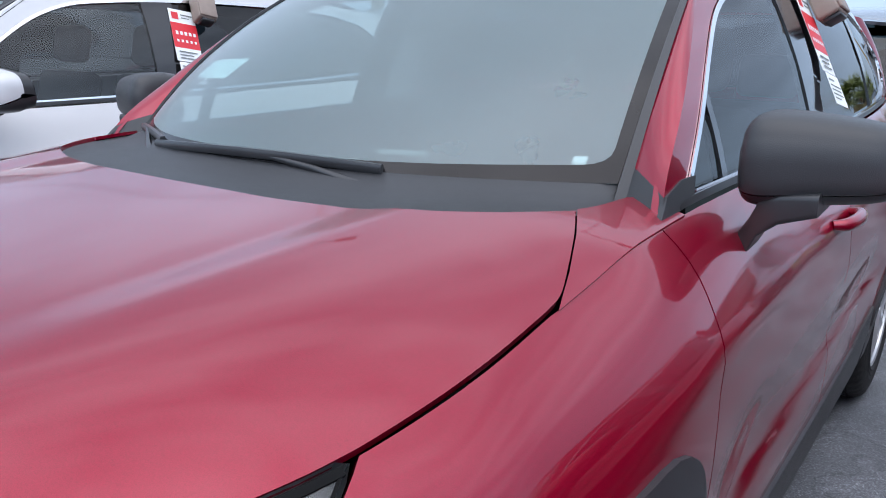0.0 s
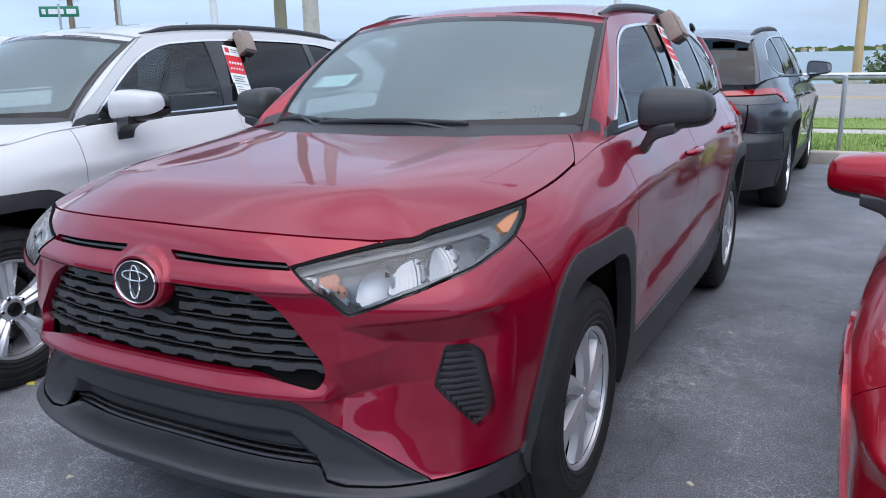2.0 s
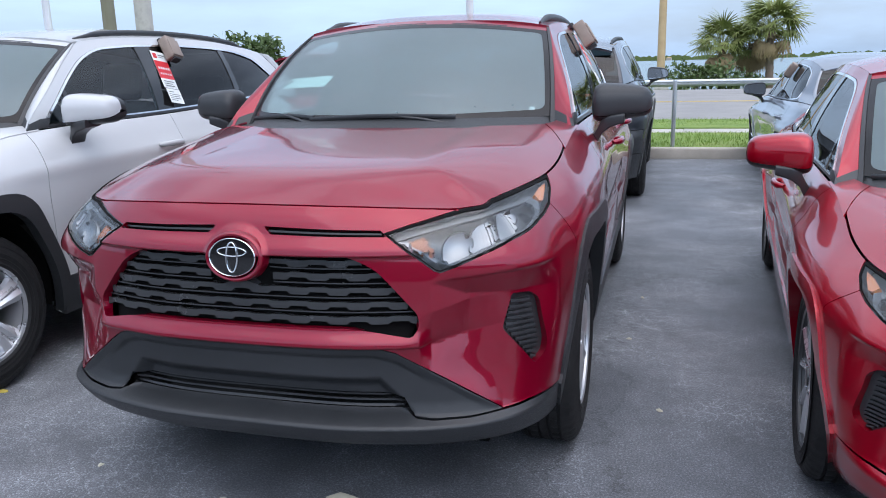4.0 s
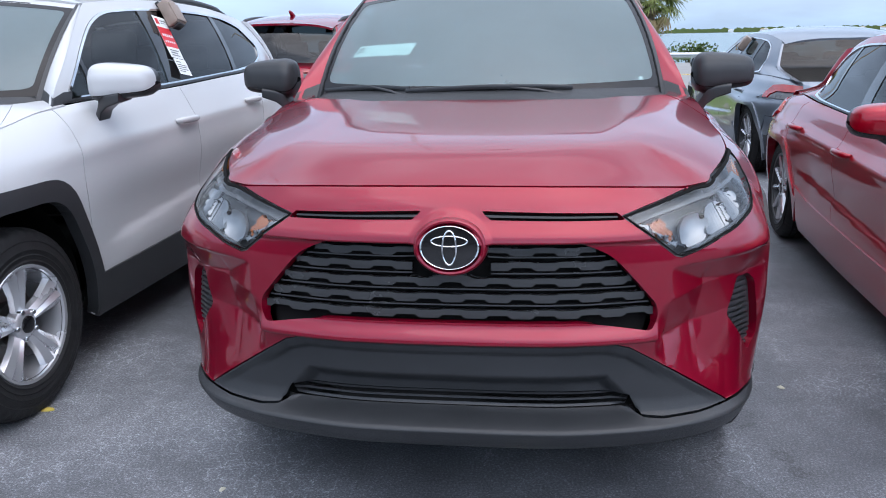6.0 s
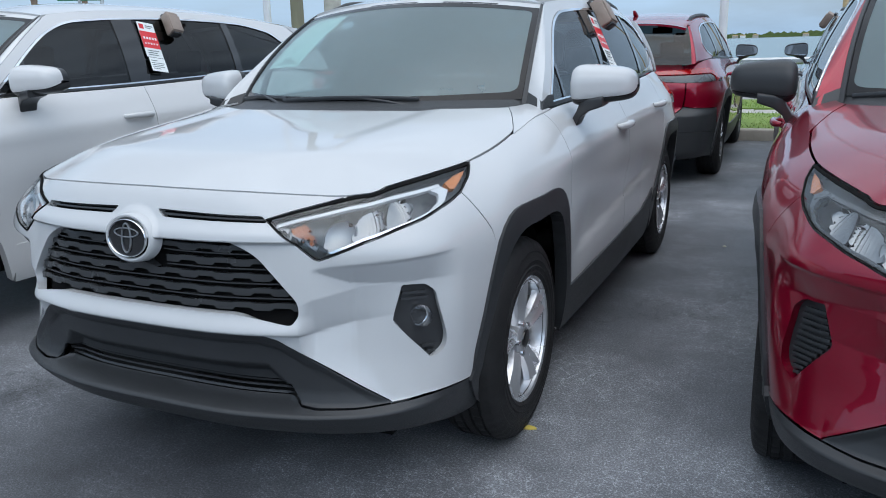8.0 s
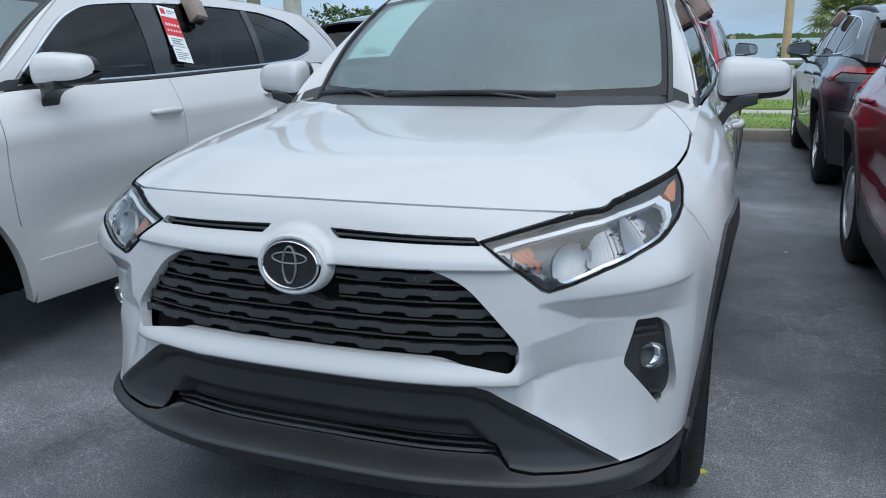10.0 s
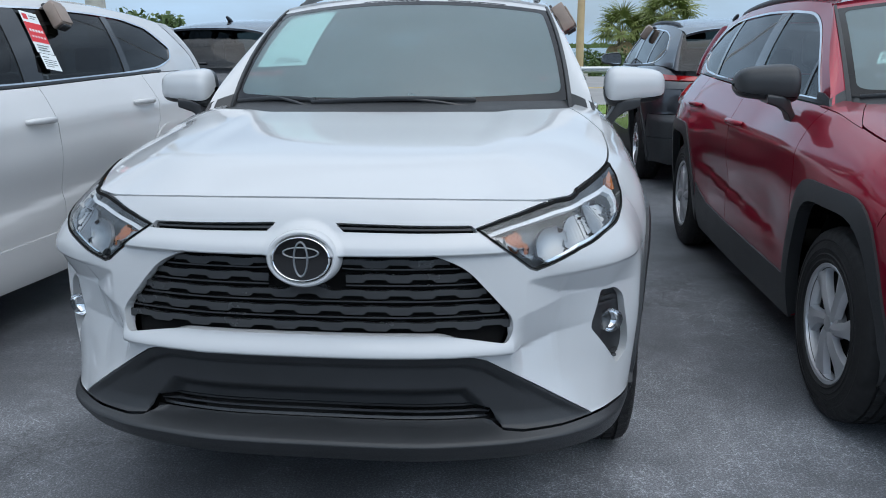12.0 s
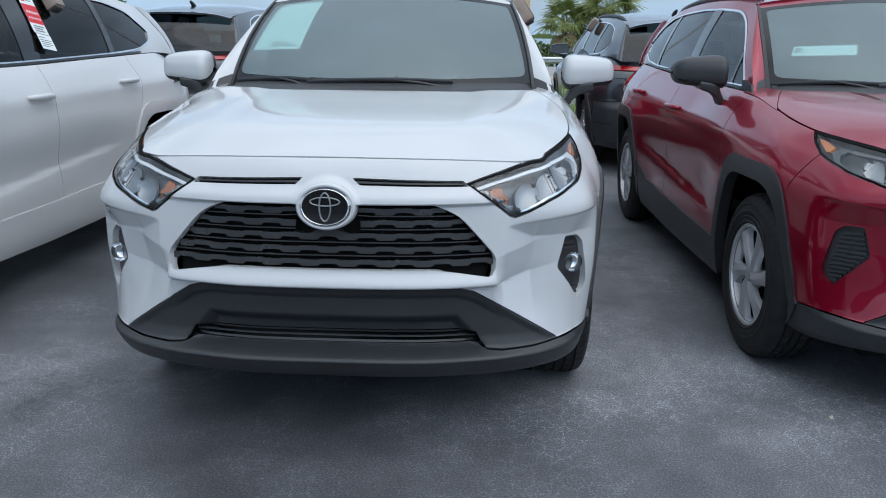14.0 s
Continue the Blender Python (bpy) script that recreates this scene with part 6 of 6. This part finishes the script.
# palms: fan fronds round a trunk with a skirt of dry ones
def frond_mesh(size, droop, seed):
    r = random.Random(seed)
    v, f = [], []
    n = 18
    for i in range(n):
        a = radians(-115 + 230 * i / (n - 1)) + r.uniform(-.04, .04)
        l = size * (.62 + .38 * math.cos(a * .55)) * r.uniform(.85, 1.05)
        s = len(v)
        for t, w in ((.0, .010), (.35, .042), (.7, .030), (1.0, .003)):
            x, y = l * t * math.cos(a), l * t * math.sin(a)
            z = -droop * l * t * t * (.6 + .4 * abs(a)) + .06 * l * math.sin(t * 3)
            px, py = -math.sin(a) * w, math.cos(a) * w
            v += [(x - px, y - py, z), (x, y, z + .012), (x + px, y + py, z)]
        for k in range(3):
            b0 = s + 3 * k
            f += [(b0, b0 + 1, b0 + 4, b0 + 3), (b0 + 1, b0 + 2, b0 + 5, b0 + 4)]
    # stalk
    st = tube("stalk", [(-.9 * size, 0, -.10), (-.4 * size, 0, .02), (0, 0, 0)], [.022, .016, .012], 5)
    fan = mesh_of("fan", v, f, 180)
    me = joined("frond", [fan, st])
    return me


FRONDS = [frond_mesh(1.0, .35, 1), frond_mesh(.9, .55, 2), frond_mesh(1.05, .75, 3)]
DRY = [frond_mesh(.8, .9, 5), frond_mesh(.7, 1.1, 6)]


def palm(x, y, z, h, spread, label, seed, r=.17, dry=12, green=34):
    rr = random.Random(seed)
    ob = thing("palm_tree", label, "palm tree", pose(x, y, z, 0, 0, rr.uniform(0, 360)), "palm trees")
    rows = []
    for i in range(29):
        t = i / 28
        rad = r * (1.15 - .3 * t) * (1 + (.10 if i % 2 else -.04)) * (1.25 if t > .8 else 1)
        rows.append([(rad * math.cos(a) * (1 + .06 * math.sin(5 * a + i)) + .12 * math.sin(t * 2), rad * math.sin(a), h * t) for a in np.arange(14) / 14 * math.tau])
    part("trunk", ruled("trunk", rows, closed_v=True, caps=True), BARK, ob)
    for i in range(green + dry):
        old = i >= green
        az = i * 137.5 + rr.uniform(-15, 15)
        el = rr.uniform(-62, -30) if old else 78 - 100 * (i / green)**.8 + rr.uniform(-9, 9)
        reach = spread * rr.uniform(.48, .62)
        m = Matrix.Translation((.12 * math.sin(2), 0, h - (.25 if old else .02))) @ Matrix.Rotation(radians(az), 4, "Z") @ Matrix.Rotation(radians(-el), 4, "Y") @ Matrix.Translation((reach * .95, 0, 0)) @ Matrix.Rotation(rr.uniform(-.5, .5), 4, "X") @ Matrix.Scale(reach, 4)
        part("frond", rr.choice(DRY if old else FRONDS), FROND_DRY if old else FROND, ob, "", m)
    return ob


palm(4.6, 52.0, -1.0, 3.3, 2.0, "short cabbage palm with dry lower fronds by the water", 11, .22)
palm(7.4, 51.5, -1.0, 4.2, 2.2, "cabbage palm with green fan fronds by the water", 12, .22)
palm(6.3, 53.5, -1.0, 3.2, 1.9, "shaggy cabbage palm with brown skirt by the water", 15, .22, 26, 24)
palm(-35.6, 27.0, 0, 6.0, 1.2, "slim palm tree far across the lot", 13, .15, 6, 26)
palm(-34.0, 28.6, 0, 7.0, 1.35, "slim palm tree far across the lot", 14, .15, 6, 26)


def shrub(x, y, z, w, h, label, seed, count=900, size=.16, material=LEAF):
    rr = np.random.default_rng(seed)
    v, f = [], []
    lobes = [(rr.uniform(-w * .7, w * .7), rr.uniform(-w * .35, w * .35), h * rr.uniform(.35, .7), rr.uniform(.3, .5) * min(w, h)) for _ in range(9)]
    for _ in range(count):
        cx, cy, cz, cr = lobes[rr.integers(len(lobes))]
        d = rr.normal(size=3)
        d /= np.linalg.norm(d)
        c = np.array([cx, cy, cz]) + d * cr * rr.uniform(.55, 1.1) * np.array([1.2, 1, .9])
        c[2] = max(c[2], .05)
        a, b2 = rr.normal(size=3), rr.normal(size=3)
        a, b2 = a / np.linalg.norm(a) * size * rr.uniform(.6, 1.4), b2 / np.linalg.norm(b2) * size * .45
        s = len(v)
        v += [tuple(c - a * .5), tuple(c + b2), tuple(c + a * .7), tuple(c - b2)]
        f.append((s, s + 1, s + 2, s + 3))
    ob = thing("shrub", label, "shrub", pose(x, y, z), "shrubs")
    part("leaves", mesh_of("leaves", v, f, 180), material, ob)
    for i in range(4):
        part("stem", tube("stem", [(0, 0, -.2), (.2 * math.cos(i * 1.6), .2 * math.sin(i * 1.6), h * .3), (.6 * w * math.cos(i * 1.6) * .7, .3 * w * math.sin(i * 1.6), h * .6)], [.05, .035, .015], 6), BARK, ob)
    return ob


shrub(2.9, 50.0, -1.0, 2.3, 2.2, "dense dark green shrub beside the palms", 21, 1500, .22)
shrub(5.8, 50.5, -1.0, 1.8, 1.4, "low green shrub under the palms", 22, 900, .2)
shrub(9.6, 50.5, -1.0, 1.6, 1.9, "green shrub beside the palms", 23, 900, .2)
shrub(13.0, 44.0, -.6, 2.6, 1.1, "low pale green shrub on the bank", 24, 900, .2)
shrub(-30.5, 32.0, 0, 2.6, 3.4, "round green tree top beyond the lot", 25, 1300, .3)
shrub(-22.0, 40.0, 0, 2.2, 4.3, "green tree top beyond the lot", 26, 1100, .3)
shrub(-3.0, 41.0, -.6, 2.4, .9, "low green shrub on the bank", 27, 700, .2)
shrub(1.2, 42.0, -.6, 1.4, .8, "low green shrub at the foot of a pole", 28, 500, .2)

# the far shore: a low line of trees with pale houses
fs = np.random.default_rng(8)
v, f = [], []
for k in range(700):
    x, w, h = fs.uniform(-1300, 1300), fs.uniform(5, 16), fs.uniform(3, 9)
    y = 1500 + fs.uniform(-30, 60)
    s = len(v)
    for a in np.linspace(0, math.pi, 7):
        v.append((x + w * math.cos(a), y, -2 + h * math.sin(a)**.7 * (1 + .2 * math.sin(5 * a + k))))
    f.append(tuple(range(s, s + 7)))
far = solid("far_shore", mesh_of("far_shore", v, f, 180), SCRUB, "low wooded far shore across the bay", "shore", kind="stuff")
sheet("far_bank", -1400, 1400, 1480, 1700, -1.6, SCRUB, "low land of the far shore", "shore")
HOUSE = box_mesh("wall", (-4.5, 4.5), (-3, 3), (-2, 2.2), .1)
HOUSE_ROOF = ruled("roof", [[(-5, -3.5, 2.1), (-3, 0, 3.8), (-5, 3.5, 2.1)], [(5, -3.5, 2.1), (3, 0, 3.8), (5, 3.5, 2.1)]], caps=True)
for k in range(26):
    hs = thing("house", "small pale house on the far shore", "house", pose(fs.uniform(-700, 700), 1470, 0, 0, 0, fs.uniform(-20, 20)), "far houses")
    part("wall", HOUSE, SIGN_WHITE if k % 3 else KERB, hs)
    part("roof", HOUSE_ROOF, CONCRETE if k % 2 else FROND_DRY, hs)

# ---- parked cars ----
SUV, LARGE, SEDAN = Body(), Large(), Sedan()
TYRE_CAR = tyre_meshes(.334, .225, .232)
red = add_car(SUV, pose(0, 0, 0), "compact_suv", "metallic dark red compact suv with black plastic cladding", "suv", RED, "cover")
white = add_car(SUV, pose(-2.563, -.176, 0, 0, 0, -1.0), "compact_suv", "white compact suv with black cladding and alloy wheels", "suv", WHITE, "alloy", mirror_paint=WHITE, fog=True)
dark = add_car(SUV, pose(0.08, 10.12, 0, 0, 0, 180), "compact_suv", "dark grey metallic compact suv parked nose to the kerb", "suv", GREY, "alloy", tinted=TINTED, fin=True)
red2 = add_car(SUV, pose(-2.42, 10.42, 0, 0, 0, 180), "compact_suv", "deep red compact suv parked nose to the kerb", "suv", RED, "sport", tinted=TINTED, fin=True)
dark2 = add_car(LARGE, pose(-5.25, 10.75, 0, 0, 0, 180), "large_suv", "dark grey suv with slim wide tail lamps", "suv", GREY, "alloy", tinted=TINTED, rails=False, fin=True)
high = add_car(LARGE, pose(-5.60, -.51, 0, 0, 0, -4.5), "large_suv", "large pearl white suv with dark tinted windows", "suv", PEARL, "alloy", mirror_paint=PEARL, cladding=PEARL, tinted=TINTED, rails=False)
saloon = add_car(SEDAN, pose(2.45, -.2, 0, 0, 0, -4.0), "sedan", "glossy bright red sedan with dark sport wheels", "sedan", RED_BRIGHT, "sport", mirror_paint=RED_BRIGHT, cladding=RED_BRIGHT, trim=SATIN, rails=False, tyre=TYRE_CAR, rim=.232)
grey = add_car(SEDAN, pose(3.15, 10.15, 0, 0, 0, 180), "sedan", "blue-grey metallic sedan parked nose to the kerb", "sedan", STEEL_BLUE, "sport", mirror_paint=GLOSS_BLACK, cladding=STEEL_BLUE, trim=SATIN, rails=False, tyre=TYRE_CAR, rim=.232, tinted=TINTED)

# an assumed building behind the camera, added out of view only to darken reflections
solid("building", box_mesh("building", (-60, 60), (-34, -27), (0, 5.0), .05), REFLECTED_WALL, "plain grey block added out of view behind the lot for reflections", "building", kind="structure")


# ---- papers, lock boxes and litter ----
def on_side(b, car, y, z, k=1, tilt=0.0):
    """A frame on a side window: x along the car, z up the glass, -y out of it."""
    p = b.side(np.array([[y, z]]))[0]
    n = normals_of(b.side, np.array([[y, z]]))[0]
    p, n = Vector((k * p[0], p[1], p[2])), Vector((k * n[0], n[1], n[2]))
    up = Vector((0, 0, 1)) - n * n.z
    up.normalize()
    right = up.cross(n)
    m = Matrix((right, -n, up)).transposed().to_4x4()
    m.translation = p
    return car.matrix_basis @ m @ Matrix.Rotation(radians(tilt), 4, "Y")


def bars(parent, x0, x1, rows, material, off, name="print_line"):
    """Lines of unreadable print: (height, thickness, length share)."""
    for z, h, share in rows:
        part(name, box_mesh(name, (x0, x0 + (x1 - x0) * share), (-off - .0006, -off), (z - h / 2, z + h / 2), 0), material, parent)


def lock_box(m):
    ob = thing("lock_box", "tan plastic key lock box clipped over a car window", "lock box", m, "lock boxes")
    part("body", box_mesh("body", (-.045, .045), (-.075, -.008), (-.15, .0), .008), TAN_BOX, ob)
    part("lid", box_mesh("lid", (-.043, .043), (-.083, -.073), (-.145, -.03), .004), TAN_BOX, ob)
    part("shackle", box_mesh("shackle", (-.03, .03), (-.02, .004), (-.01, .02), .004), SATIN, ob)
    part("base", box_mesh("base", (-.03, .03), (-.07, -.02), (-.162, -.148), .004), SATIN, ob)


def hang_tag(m):
    ob = thing("hang_tag", "red and white paper tag stuck inside a car window", "paper tag", m, "hang tags")
    part("sheet", box_mesh("sheet", (-.062, .062), (-.004, -.003), (-.19, .06), 0), PAPER, ob)
    part("red_band", box_mesh("red_band", (-.062, .062), (-.0048, -.0042), (-.125, -.005), 0), PAPER_RED, ob)
    part("red_mark", box_mesh("red_mark", (-.05, -.018), (-.0048, -.0042), (.012, .046), 0), PAPER_RED, ob)
    part("lower_sheet", box_mesh("lower_sheet", (-.055, .062), (-.006, -.005), (-.29, -.195), 0), PAPER, ob)
    bars(ob, -.005, .05, [(.036, .006, 1.0), (.022, .004, .7)], PRINT, .005)
    for k in range(5):
        part("icon", box_mesh("icon", (-.045 + .021 * k, -.033 + .021 * k), (-.0056, -.005), (-.062, -.046), 0), PAPER, ob)
        part("icon", box_mesh("icon", (-.045 + .021 * k, -.035 + .021 * k), (-.0056, -.005), (-.098, -.086), 0), PAPER, ob)
    bars(ob, -.045, .05, [(-.145, .005, .9), (-.16, .005, .7), (-.175, .005, .8), (-.215, .005, .5), (-.232, .004, 1.0), (-.245, .004, .9), (-.258, .004, .95), (-.271, .004, .6)], PRINT, .0065)


lock_box(on_side(SUV, red, 2.80, 1.56, 1, 14))
hang_tag(on_side(SUV, red, 2.69, 1.47, 1, 12))
lock_box(on_side(SUV, white, 2.72, 1.55, 1, 14))
hang_tag(on_side(SUV, white, 2.60, 1.44, 1, 10))
lock_box(on_side(LARGE, high, 2.86, 1.535, 1, 12))
hang_tag(on_side(LARGE, high, 2.66, 1.455, 1, 10))
lock_box(on_side(SUV, dark, 2.75, 1.55, 1, 14))
lock_box(on_side(SEDAN, grey, 2.75, 1.52, 1, 14))


def on_glass(b, car, name, s0, s1, t0, t1, label, material, lean=0.0, group=""):
    """A sheet inside the windshield over a stretch of its chart, with print on it."""
    W = b.screen(b.ws)

    def F(P):
        return W(np.stack([s0 + (s1 - s0) * P[:, 0] + lean * P[:, 1], t0 + (t1 - t0) * P[:, 1]], 1))
    sheet_ = skin(name, F, [(0, 0), (1, 0), (1, 1), (0, 1)], step=.12, gap=0, depth=0, lift=-.009)
    ob = solid(name, sheet_, material, label, "paper", car.matrix_basis.copy(), group)

    def block(x0, x1, y0, y1, mat, nm="print_block"):
        part(nm, skin(nm, F, [(x0, y0), (x1, y0), (x1, y1), (x0, y1)], step=.1, gap=0, depth=0, lift=-.0075), mat, ob)
    return block


pb = on_glass(SUV, white, "window_sticker", -.93, -.56, .30, .965, "large pale green price sheet inside the windshield", PAPER_BLUE, .02)
for k in range(16):
    y = .92 - .045 * k
    pb(.06, .06 + .36 * (.55 + .45 * math.sin(k * 2.3)**2), y, y + .012, PRINT)
    pb(.52, .52 + .40 * (.5 + .5 * math.sin(k * 1.7 + 1)**2), y, y + .012, PRINT)
pb(.05, .30, .95, .985, PRINT)
pb(.60, .94, .95, .985, PRINT)
pb(.04, .96, .175, .182, PRINT)
pb(.06, .22, .05, .14, PRINT)
for k in range(4):
    pb(.30, .90 - .1 * k, .05 + .028 * k, .06 + .028 * k, PRINT)
pb = on_glass(SUV, red, "window_sticker", -.845, -.46, .285, .395, "folded pale green price sheet inside the windshield", PAPER_BLUE, .03)
pb(.04, .17, .18, .8, PRINT)
for k in range(4):
    pb(.24, .55 + .1 * (k % 2), .2 + .17 * k, .25 + .17 * k, PRINT)
pb(.64, .95, .3, .36, PRINT)
for car in (red, white):
    on_glass(SUV, car, "green_sticker", .80, .835, .93, .955, "small green inspection dot inside the windshield", GREEN_DOT, 0, "green dots")
    on_glass(SUV, car, "id_plate", .42, .55, .045, .062, "pale vehicle number strip at the windshield foot", PRINT, 0, "number strips")
on_glass(SUV, red, "chalk_mark", .875, .905, .045, .075, "small white crossed mark on the windshield", PAPER)


def scrap(x, y, size, seed, material, label, category):
    r = random.Random(seed)
    pts = [(size * (.6 + .5 * r.random()) * math.cos(a) * 1.5, size * (.5 + .5 * r.random()) * math.sin(a)) for a in np.arange(7) / 7 * math.tau]
    me = mesh_of("scrap", [(0, 0, .010 + size * .15)] + [(px, py, .003 + size * .2 * r.random()) for px, py in pts] + [(px, py, .0005) for px, py in pts],
                 [(0, 1 + i, 1 + (i + 1) % 7) for i in range(7)] + [(1 + i, 8 + i, 8 + (i + 1) % 7, 1 + (i + 1) % 7) for i in range(7)], 30)
    solid("litter" if category == "litter" else "leaf", me, material, label, category, pose(x, y, 0.0, 0, 0, r.uniform(0, 360)), category + " on the asphalt")


scrap(-1.655, .758, .022, 1, LEAF_YELLOW, "yellow dry leaf beside a tyre", "leaf")
scrap(.187, .262, .045, 2, LITTER, "crumpled clear plastic scrap on the asphalt", "litter")
for k, (x, y, r) in enumerate(((-.206, .176, .014), (-.70, -.10, .014), (1.175, 1.18, .012), (1.065, 2.748, .012), (-.762, .284, .01), (1.021, 2.009, .009), (-1.215, 3.685, .012))):
    scrap(x, y, r, 10 + k, LITTER, "small pale scrap on the asphalt", "litter")
